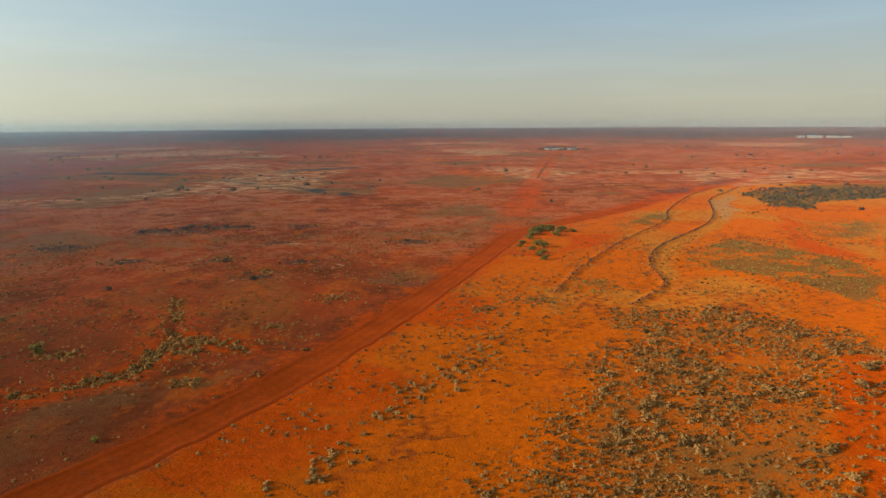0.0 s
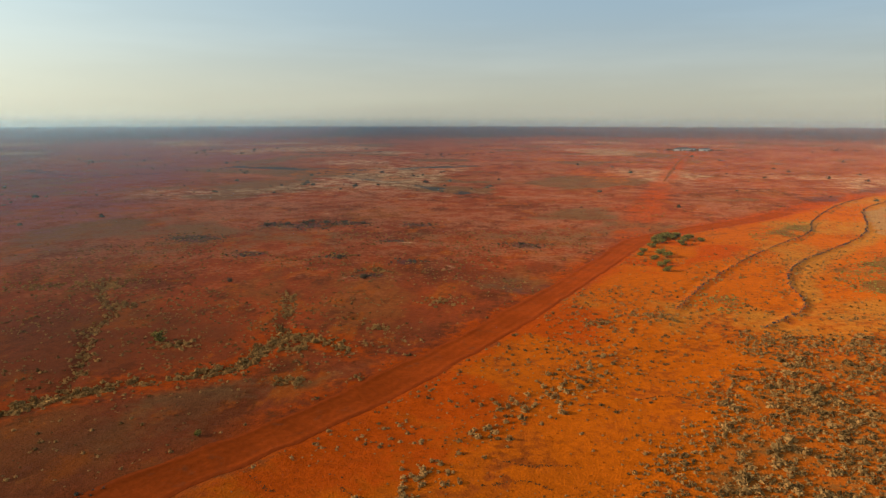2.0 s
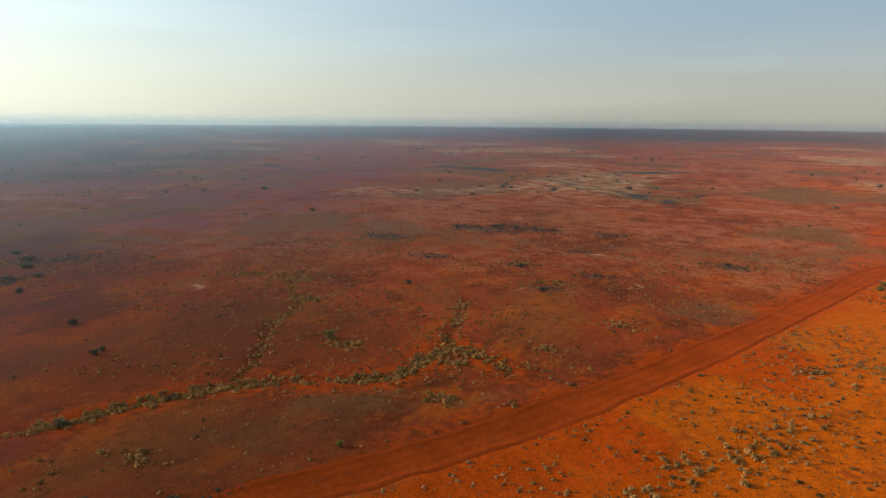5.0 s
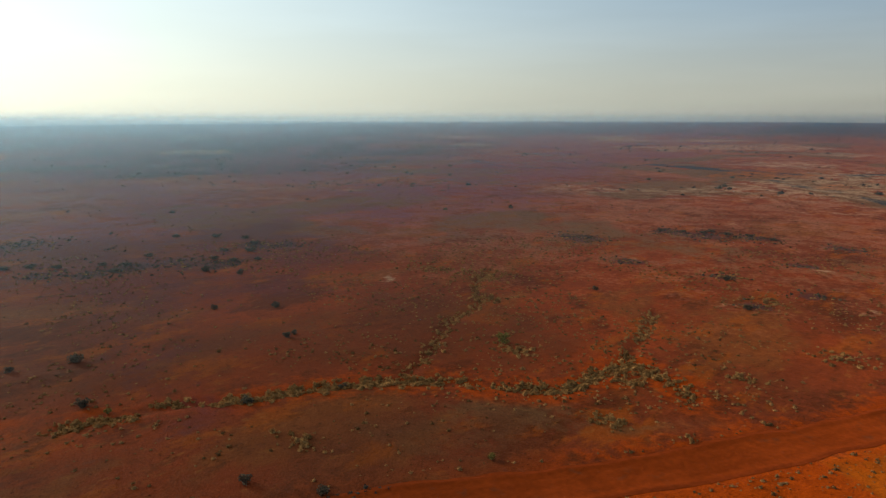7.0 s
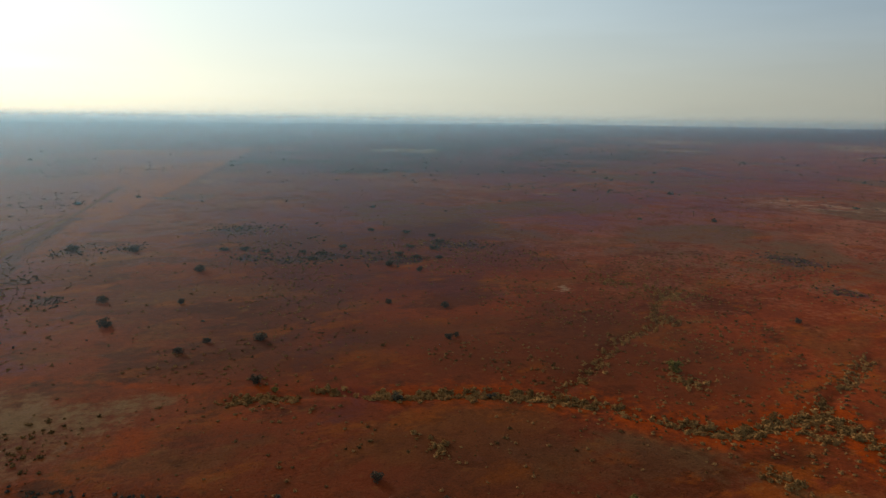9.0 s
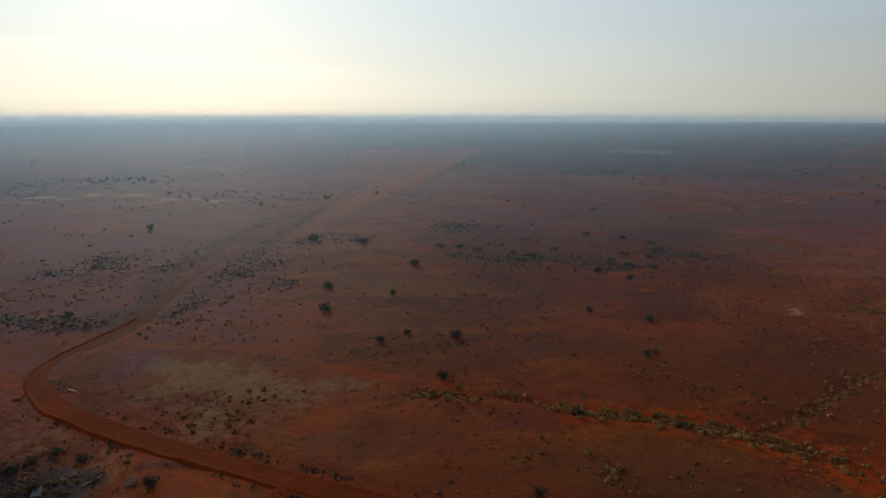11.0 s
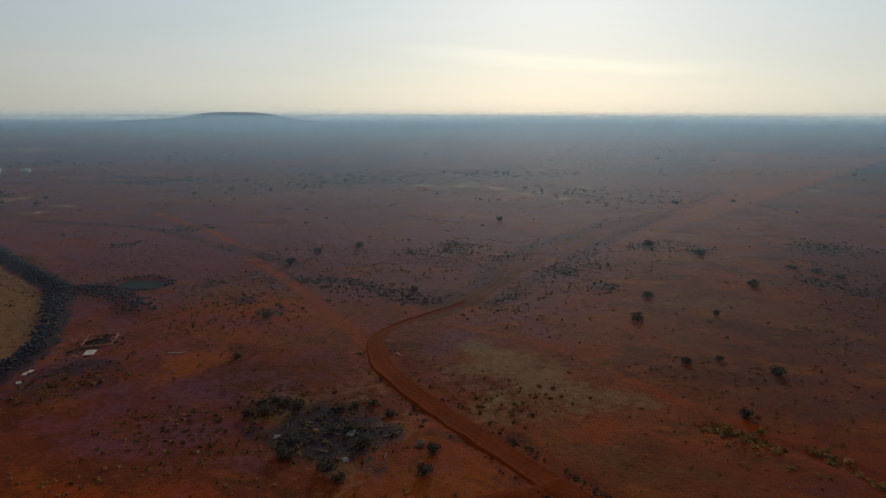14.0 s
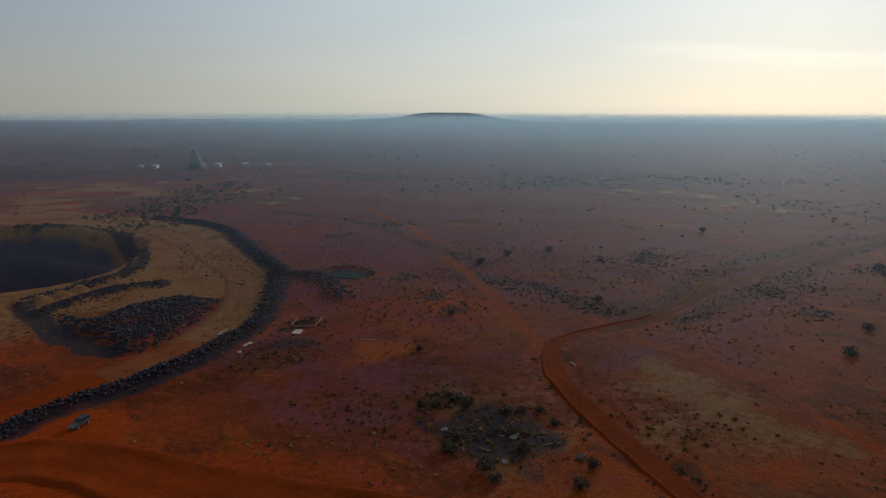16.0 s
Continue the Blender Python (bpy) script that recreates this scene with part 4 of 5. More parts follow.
scatter("tussocks", x, y, sizes(len(x), 0.6, 1.9), 0.6 + 0.3 * rng.random(len(x)), 0.1 + 0.6 * rng.random(len(x)), 5, DRY_GRASS,
        "far scrub dotted over the red plain", "grass", core=True)
# woods and shrub belts far off
x, y = fan(30000, 420, 2600)
belt = np.minimum(near_line(x, y, spline([(-535, 769), (-372, 731), (-220, 700), (-134, 604), (-80, 575)]))[0],
                  near_line(x, y, spline([(-671, -182), (-577, -282), (-490, -301), (-403, -340), (-284, -445)]))[0])
chance = 0.08 + 0.9 * step(40, 8, belt) + 0.7 * step(0.55, 0.7, fbm(x + 700, y, 180, 4)) * (np.hypot(x, y) > 600)
x, y = keep(x, y, np.clip(chance, 0, 1) * 0.55)
scatter("scrub", x, y, sizes(len(x), 2.2, 7.5), 0.6 + 0.3 * rng.random(len(x)), 0.7 * rng.random(len(x)), 8, GREEN_LEAF,
        "belts of dark green mulga scrub far across the plain", "shrubs")
x, y = fan(7000, 200, 1000, 62, 172)
x, y = keep(x, y, 0.05 + 0.5 * step(0.52, 0.66, fbm(x + 60, y, 60, 4)))
scatter("scrub", x, y, sizes(len(x), 0.6, 2.4), 0.6 + 0.3 * rng.random(len(x)), 0.8 * rng.random(len(x)), 24, GREEN_LEAF,
        "dark shrubs dotted over the open plain", "shrubs")
# low thickets and hedges of scrub
tx, ty, tw = (np.array(v, float) for v in zip(*THICKETS))
pick = rng.choice(len(tx), 2600, p=tw ** 2 / (tw ** 2).sum())
x, y = keep(tx[pick] + rng.normal(0, 0.6, 2600) * tw[pick], ty[pick] + rng.normal(0, 0.5, 2600) * tw[pick], 1.0)
scatter("scrub", x, y, sizes(len(x), 0.5, 1.7), 0.55 + 0.3 * rng.random(len(x)), rng.random(len(x)), 20, GREEN_LEAF, "low dark thickets dotted over the plain", "shrubs")
pick = rng.choice(len(tx), 1100, p=tw ** 2 / (tw ** 2).sum())
x, y = keep(tx[pick] + rng.normal(0, 0.7, 1100) * tw[pick], ty[pick] + rng.normal(0, 0.6, 1100) * tw[pick], 1.0)
scatter("saltbush", x, y, sizes(len(x), 0.5, 1.5), 0.6 + 0.3 * rng.random(len(x)), rng.random(len(x)), 20, SALTBUSH, "grey saltbush round the edges of low thickets", "shrubs")
for line, n in zip(HEDGES, (400, 170, 200, 60)):
    x, y = keep(*along(line, n, 4.4), 1.0)
    scatter("scrub", x, y, sizes(len(x), 0.4, 1.4), 0.55 + 0.3 * rng.random(len(x)), rng.random(len(x)), 16, GREEN_LEAF, "dark scrub straggling along an old vehicle track", "shrubs")
x, y = -340 + rng.random(3200) * 220, -520 + rng.random(3200) * 210
wood = inside(x, y, [(-150, -300), (-144, -385), (-190, -410), (-257, -480), (-341, -520), (-345, -490), (-279, -400), (-225, -360), (-180, -310)])
x, y = keep(x, y, step(-6, 10, wood + 40 * (fbm(x, y, 30, 3) - 0.5)) * 0.55)
scatter("scrub", x, y, sizes(len(x), 1.2, 4.2), 0.7 + 0.3 * rng.random(len(x)), rng.random(len(x)), 22, GREEN_LEAF, "open grey-green mulga wood beyond the pit", "shrubs")
for poly, n in (([(103, 277), (119, 308), (139, 330), (151, 314), (161, 287), (168, 269), (163, 240), (135, 197), (133, 217), (123, 228), (113, 250)], 2600),
                ([(188, 354), (230, 383), (249, 372), (197, 292), (181, 299), (181, 329)], 900), ([(96, 378), (119, 411), (148, 436), (129, 387), (101, 358)], 700),
                ([(43, 226), (56, 252), (66, 244), (58, 222)], 260)):
    px, py = np.array(poly).T
    x, y = px.min() + rng.random(n) * np.ptp(px), py.min() + rng.random(n) * np.ptp(py)
    x, y = keep(x, y, step(-5, 5, inside(x, y, poly) + 16 * (fbm(x, y, 12, 3) - 0.5)))
    scatter("scrub", x, y, sizes(len(x), 0.5, 1.5), 0.5 + 0.3 * rng.random(len(x)), 0.3 + 0.7 * rng.random(len(x)), 12, BRIGHT_LEAF, "low grey-green regrowth on the old dump", "shrubs")
# straggling shrub belts on the far plain
for cx, cy, n in ((-497, -297, 170), (-607, -279, 170), (-683, -189, 150), (-511, -12, 90), (-542, -35, 90), (-466, -592, 150), (-456, -461, 140), (-502, -407, 150), (-560, -330, 120),
                  (-498, 376, 90), (-445, 431, 90), (-648, -190, 120), (-552, -256, 110), (-800, 60, 130), (-700, 250, 110)):
    u, v = rng.normal(0, 1, n) * (22 + 40 * fbm(np.full(n, cx), np.full(n, cy), 90, 2)), rng.normal(0, 26, n)
    away = math.atan2(cy - 40, cx)
    x, y = cx - math.sin(away) * u + math.cos(away) * v, cy + math.cos(away) * u + math.sin(away) * v
    scatter("scrub", x, y, sizes(n, 1.0, 4.4), 0.35 + 0.2 * rng.random(n), 0.4 + 0.6 * rng.random(n), 12, GREEN_LEAF, "straggling belt of grey-green mulga on the far plain", "shrubs")
# grove on the dump
x, y = 200 + rng.random(5000) * 235, 390 + rng.random(5000) * 170
x, y = keep(x, y, step(-3, 6, inside(x, y, DUMP_GROVE)) * 0.5)
scatter("scrub", x, y, sizes(len(x), 1.8, 4.0), 0.7 + 0.3 * rng.random(len(x)), 0.3 + 0.7 * rng.random(len(x)), 14, GREEN_LEAF,
        "thick grey-green scrub planted over the old dump", "shrubs")


def tree_meshes(seed, leaves=560, leaf=None):
    """Trunk with forked limbs, and a crown of leaf sprays, for a tree one unit high."""
    g = random.Random(seed)
    bm = bmesh.new()
    tips = []
    for k in range(4):
        a = k * 1.57 + g.random()
        mid = Vector((math.cos(a) * 0.12, math.sin(a) * 0.12, 0.2))
        rod(bm, (0.02 * math.cos(a), 0.02 * math.sin(a), -0.06), mid, 0.035, 0.022, 6)
        for j in range(2):
            b = a + g.uniform(-0.7, 0.7)
            reach = g.uniform(0.08, 0.26)
            tip = mid + Vector((math.cos(b) * reach, math.sin(b) * reach, g.uniform(0.08, 0.48) * (1.2 - 1.8 * reach)))
            rod(bm, mid, tip, 0.02, 0.008, 5)
            tips.append(tip)
    trunk = bpy.data.meshes.new("trunk")
    bm.to_mesh(trunk)
    bm.free()
    trunk.materials.append(BARK)
    g2 = np.random.default_rng(seed)
    co, faces, tint = [], [], []
    lumps = [np.array([0, 0, 0.48]), np.array([0.05, 0, 0.25])] + [np.array([math.cos(a) * 0.27, math.sin(a) * 0.27, g2.uniform(0.2, 0.6)]) for a in np.arange(8) * 0.785 + g2.random()]
    for i in range(leaves):
        out = g2.normal(0, 1, 3)
        out /= np.linalg.norm(out)
        at = lumps[i % len(lumps)] + out * [0.24, 0.24, 0.23] * g2.random() ** 0.35
        at[2] = max(at[2], 0.01 + 0.06 * g2.random())
        s1, s2 = g2.normal(0, 1, 3), g2.normal(0, 1, 3)
        s1, s2 = s1 / np.linalg.norm(s1) * 0.05, s2 / np.linalg.norm(s2) * 0.07
        n = len(co) * 4
        co.append(np.array([at - s1, at - s2 * 0.6, at + s1, at + s2]))
        faces.append([n, n + 1, n + 2, n + 3])
        tint += [g2.random()] * 4
    crown = mesh_from("crown", np.vstack(co), np.array(faces))
    attribute(crown, "tint", tint)
    crown.materials.append(leaf or GREEN_LEAF)
    return trunk, crown


def tree_kind(seed, leaf=None):
    """One bush of its own; the rest are copied from it."""
    trunk, crown = tree_meshes(seed, leaf=leaf)
    ob = new("bush")
    for me in (trunk, crown):
        child = new(me.name, me)
        child.parent = ob
    return ob


KINDS = [tree_kind(40 + k) for k in range(5)] + [tree_kind(60 + k, BRIGHT_LEAF) for k in range(3)]
first = [True] * 8


def plant(x, y, tall, wide, label, group, fresh=False):
    k = 5 + random.randrange(3) if fresh else random.randrange(5)
    m = pose(x, y, ground_at(x, y) - 0.03, 0, 0, random.uniform(0, 360))
    if first[k]:
        ob, first[k] = KINDS[k], False
        ob.matrix_basis = m
    else:
        kept = KINDS[k].scale.copy()
        KINDS[k].scale = (1, 1, 1)
        ob = copy_thing(KINDS[k], m)
        KINDS[k].scale = kept
    ob.scale = (wide, wide, tall)
    return tagged(ob, label, "bush", group)


# tufts in dark lines imitate the shade of small erosion gullies on the slope
for line in ([(-50, 106), (-46, 103), (-41, 101), (-38, 97)], [(-34, 106), (-31, 103), (-26, 101), (-22, 97)], [(-7, 118), (-3, 117), (1, 118), (6, 119)],
             [(20, 150), (26, 153), (31, 152)], [(-8, 110), (-3, 112), (2, 110)]):
    x, y = along(spline(line), 110, 0.22)
    scatter("clods", x, y, sizes(len(x), 0.2, 0.5), 0.5 + 0.3 * rng.random(len(x)), 0.1 * rng.random(len(x)), 5, DRY_GRASS, "dark tufts standing in for the shade in an erosion crack", "clods")

# bushes that stand alone on the plain
LONE = [(-206, 37, 3.6), (-175, 77, 3.2), (-144, 70, 2.6), (-179, 63, 2.2), (-101, 14, 2.9), (-223, 60, 2.4), (-206, -44, 2.6), (-157, -73, 2.6), (-125, -57, 2.4),
        (-182, 139, 2.6), (-195, 124, 2.2), (-248, 145, 3.0), (-234, 153, 2.8), (-153, 126, 2.2), (-236, 36, 3.2), (-370, -70, 4.0)]
LONE2 = [(-222, -113, 4), (-245, -115, 4), (-264, -104, 4), (-121, 97, 2.4), (-91, 81, 2.2), (-79, 89, 1.9), (-174, 55, 2.4), (-94, 280, 2.6), (-73, 248, 2.6),
         (-121, 233, 2.2), (-113, 117, 1.8), (-154, 129, 1.8), (-268, 71, 3.6), (-321, 48, 4.2), (-333, 23, 4)]
for x, y, h in LONE + LONE2:
    plant(x, y, h, h * random.uniform(1.0, 1.35), "dark green rounded bush alone on red soil", "lone bushes")
plant(-108, 168, 3.6, 4.2, "bright green bush casting a long shadow", "lone bushes", True)
plant(-137, 73, 1.6, 1.9, "small yellow-green bush on red soil", "lone bushes", True)
plant(-67, 118, 1.6, 1.6, "small yellow-green bush beside the dirt road", "lone bushes", True)
for x, y, h in ((49, 356, 3.2), (55, 365, 3.4), (60, 365, 3.0), (63, 354, 3.2), (44, 334, 2.6), (46, 318, 2.8), (48, 311, 2.9), (43, 291, 2.4), (44, 282, 2.2), (39, 323, 2.2), (59, 341, 2.8),
                (52, 360, 3.2), (57, 358, 2.8), (66, 361, 2.6), (47, 345, 2.6), (51, 349, 2.4), (37, 314, 1.9), (42, 305, 2.2), (70, 352, 2.2), (46, 298, 1.8)):
    plant(x, y, h * 1.2, h * 1.9, "leafy green bush in a roadside thicket", "roadside thicket", True)
for x, y, h in ((-305, 95, 4.6), (-307, 86, 4.2), (-273, 118, 4), (-280, 125, 4), (-288, 118, 3.6), (-297, 103, 4), (-266, 157, 4), (-273, 178, 4.4), (-288, 188, 4.6),
                (-258, 162, 3.6), (-281, 169, 4), (-317, 182, 4.4), (-305, 192, 4), (-331, 167, 4), (-253, 171, 3.4), (-293, 139, 4)):
    plant(x, y, h * 0.5, h * 1.2, "dark bush in a straggling belt on the plain", "belt of bushes")
for x, y, h in ((-168, 366, 3.6), (-157, 370, 3.4), (-147, 373, 4), (-136, 377, 4.2), (-126, 380, 3.6), (-113, 377, 3.4), (-146, 380, 3.8)):
    plant(x, y, h * 0.5, h * 1.3, "grey-green bush in a dark clump", "dark clump")
for x, y, h in ((-100, -27, 3.0), (-90, -13, 3.6), (-86, -1, 3.4), (-97, 0, 3.0), (-93, 16, 2.8), (-105, -22, 2.6), (-87, -11, 3.2), (-84, 3, 2.4), (-98, -30, 2.4)):
    plant(x, y, h, h * 1.3, "dark bush among dumped scrap", "bushes at the scrap heap")
for x, y, h in ((-104, -31, 1.8), (-106, -26, 2.2), (-109, -13, 1.9), (-115, -8, 1.6), (-102, -6, 2.0), (-112, -2, 1.7), (-94, -15, 2.2), (-107, -29, 1.6), (-112, -11, 1.5), (-100, -9, 1.5)):
    plant(x, y, h, h * 1.7, "low dark bush among dumped scrap", "bushes at the scrap heap")


for line, n in ((PIT_BERM, 420), (spline([(-118, -300), (-124, -262), (-112, -222), (-96, -200)]), 200)):
    x, y = along(line, n, 2.2)
    scatter("scrub", x, y, sizes(len(x), 0.6, 2.0), 0.6 + 0.3 * rng.random(len(x)), 0.5 * rng.random(len(x)), 18, GREEN_LEAF, "dark scrub along the earth berm of the pit", "shrubs")

# scrub on the disturbed ground near the pit and the scrap heap
for cx, cy, n, wide, deep, mat, label in ((-99, -6, 200, 13, 15, SALTBUSH, "dry weeds round a scrap heap"), (-95, -84, 260, 14, 10, SALTBUSH, "dry weeds on dark grey soil"),
                                          (-105, -28, 120, 9, 6, SALTBUSH, "dry weeds on red soil"), (-150, -195, 500, 22, 50, SALTBUSH, "dry weeds between pit and rock bund"),
                                          (-85, -40, 160, 14, 14, SALTBUSH, "sparse weeds beside the road"), (-130, 18, 160, 14, 12, SALTBUSH, "tufts on a pale clay patch"),
                                          (-199, -60, 420, 9, 60, GREEN_LEAF, "dark scrub along an old track"), (-160, -95, 260, 30, 20, SALTBUSH, "weeds on churned red soil")):
    x, y = keep(cx + rng.normal(0, wide * 0.6, n), cy + rng.normal(0, deep * 0.6, n), 1.0)
    scatter("weeds", x, y, sizes(len(x), 0.35, 1.4), 0.6 + 0.4 * rng.random(len(x)), 0.5 * rng.random(len(x)), 20, mat, label, "weeds")


for shift in (4.6, -4.6):
    verge = dense(MAIN_ROAD[20:72], 0.5)
    ahead = np.gradient(verge, axis=0)
    ahead /= np.linalg.norm(ahead, axis=1)[:, None]
    verge = verge + np.stack([ahead[:, 1], -ahead[:, 0]], -1) * shift
    x, y = along(verge, 420, 0.9)
    s = rng.random(len(x)) < 0.15 + 0.85 * step(0.45, 0.62, fbm(x, y, 14, 3))
    x, y = x[s], y[s]
    scatter("weeds", x, y, sizes(len(x), 0.3, 1.3), 0.6 + 0.3 * rng.random(len(x)), 0.4 * rng.random(len(x)), 14, GREEN_LEAF, "dark low weeds along the verge of the dirt road", "weeds")


# ---- the pit's rock heaps ----
def rock_mesh(seed):
    """A broken, angular boulder about one metre across."""
    g = random.Random(seed)
    bm = bmesh.new()
    for _ in range(13):
        v = Vector((g.gauss(0, 1), g.gauss(0, 1), g.gauss(0, 1))).normalized()
        bm.verts.new((v.x * 0.5 * g.uniform(0.8, 1.15), v.y * 0.42 * g.uniform(0.8, 1.15), v.z * 0.36 * g.uniform(0.8, 1.1)))
    bmesh.ops.convex_hull(bm, input=bm.verts)
    bmesh.ops.delete(bm, geom=[v for v in bm.verts if not v.link_faces], context="VERTS")
    bmesh.ops.triangulate(bm, faces=bm.faces)
    me = bpy.data.meshes.new("boulder")
    bm.to_mesh(me)
    bm.free()
    me.materials.append(BLACK_ROCK)
    return me


ROCKS = [rock_mesh(900 + k) for k in range(8)]


def rock_heap(name, x, y, size, label, own=0, pile=0.8):
    """Boulders heaped on the land; those of the nearest stretch are pieces of their own."""
    top = new(name)
    cx, cy = float(np.mean(x)), float(np.mean(y))
    top.location = (cx, cy, ground_at(cx, cy))
    tagged(top, label, "rock heap")
    z = terrain(x, y) + size * 0.16 + pile * rng.random(len(x)) * 0.5 - 0.15
    order = np.argsort(np.hypot(x - 5, y - 72))
    for i in order[:own]:
        ob = new("boulder", ROCKS[i % 8])
        ob.parent = top
        ob.matrix_basis = Matrix.Translation((x[i] - cx, y[i] - cy, z[i] - top.location.z)) @ pose(
            0, 0, 0, random.uniform(-25, 25), random.uniform(-25, 25), random.uniform(0, 360)) @ Matrix.Scale(size[i], 4)
    rest = order[own:]
    if len(rest):
        co, faces, start = [], [], 0
        data = []
        for me in ROCKS:
            c = np.empty(len(me.vertices) * 3)
            me.vertices.foreach_get("co", c)
            f = np.array([list(p.vertices) for p in me.polygons])
            data.append((c.reshape(-1, 3), f))
        for i in rest:
            c, f = data[i % 8]
            a = rng.random() * 6.283
            ca, sa = math.cos(a), math.sin(a)
            p = c * size[i]
            co.append(np.stack([p[:, 0] * ca - p[:, 1] * sa + x[i] - cx, p[:, 0] * sa + p[:, 1] * ca + y[i] - cy, p[:, 2] + z[i] - top.location.z], -1))
            faces.append(f + start)
            start += len(c)
        me = mesh_from("rubble", np.vstack(co), np.vstack(faces))
        me.materials.append(BLACK_ROCK)
        ob = new("rubble", me)
        ob.parent = top
        ob["kind"] = "stuff"
    return top


x, y = along(ROCK_LINE, 4200, 1.7)
rock_heap("rock_bund", x, y, sizes(len(x), 0.6, 1.5), "long bund of black waste rock round the open pit", own=300, pile=1.4)
x, y = along(ROCK_ARM, 800, 3.6)
rock_heap("rock_heap", x, y, sizes(len(x), 0.5, 1.4), "black waste rock heap beside a small pond", own=120)
x, y = -114 + rng.random(6200) * 54, -171 + rng.random(6200) * 58
s = inside(x, y, HEAP) + rng.normal(0, 1.6, len(x)) > 0.5
rock_heap("rock_heap", x[s], y[s], sizes(int(s.sum()), 0.6, 1.7), "broad field of black dumped boulders near the pit", own=240, pile=1.6)
x, y = along(HEAP_ROW, 620, 2.4)
rock_heap("rock_heap", x, y, sizes(len(x), 0.6, 1.5), "ridge of black boulders on the pit edge", own=100)
x, y = along(spline([(-64, -200), (-72, -201), (-81, -202), (-91, -199)]), 300, 1.8)
rock_heap("rock_heap", x, y, sizes(len(x), 0.6, 1.5), "low line of dark boulders", own=60)
x, y = -95 + rng.normal(0, 7, 160), -81 + rng.normal(0, 6, 160)
rock_heap("rock_scatter", x, y, sizes(len(x), 0.3, 0.9), "loose dark stones strewn over grey soil", own=80, pile=0)
x, y = along(BUND_A, 1100, 0.34)
rock_heap("stone_bund", x, y, sizes(len(x), 0.3, 0.75), "thin line of dark stones along a low bund", own=0, pile=0.3)
x, y = along(BUND_B, 1300, 0.36)
rock_heap("stone_bund", x, y, sizes(len(x), 0.3, 0.85), "winding line of dark stones on a low bund", own=0, pile=0.3)

a = rng.random(260) * 6.283
w = 10.5 + rng.normal(0, 1.0, 260)
rock_heap("rock_heap", -170 + w * np.cos(a), -145 + 1.15 * w * np.sin(a), sizes(260, 0.5, 1.3), "ring of black boulders round a small pond", own=80)
# the pond in its hollow
bm = bmesh.new()
ring = []
for k in range(40):
    a = k * 2 * math.pi / 40
    w = 1 + 0.08 * math.sin(3 * a) + 0.05 * math.sin(5 * a + 1)
    ring.append(bm.verts.new((7.6 * w * math.cos(a), 9.4 * w * math.sin(a), 0)))
bm.faces.new(ring)
WATER = plain("muddy_teal_water", (0.012, 0.022, 0.022), 0.8, vary=0.2, scale=0.3, bump=0.05, gloss=0.03)
pond = part("pond", bm, WATER)
pond.location = (-170, -145, ground_at(-160, -138) - 1.2)
tagged(pond, "small dark teal pond in a hollow beside black rock", "water", kind="structure")

# ---- the parked off-road car ----
PAINT = plain("dusty_dark_car_paint", (0.045, 0.046, 0.055), 0.6, vary=0.15, scale=1.5, bump=0.02, gloss=0.5)
GLASS = plain("dark_tinted_car_glass", (0.012, 0.014, 0.018), 0.08, vary=0.1, bump=0.0, gloss=0.5)
RUBBER = plain("black_tyre_rubber", (0.02, 0.02, 0.02), 0.85)
STEEL = plain("galvanised_steel", (0.42, 0.43, 0.44), 0.45, 0.8)
LAMP_GLASS = plain("clear_lamp_glass", (0.75, 0.75, 0.72), 0.1, vary=0.05, bump=0.0)


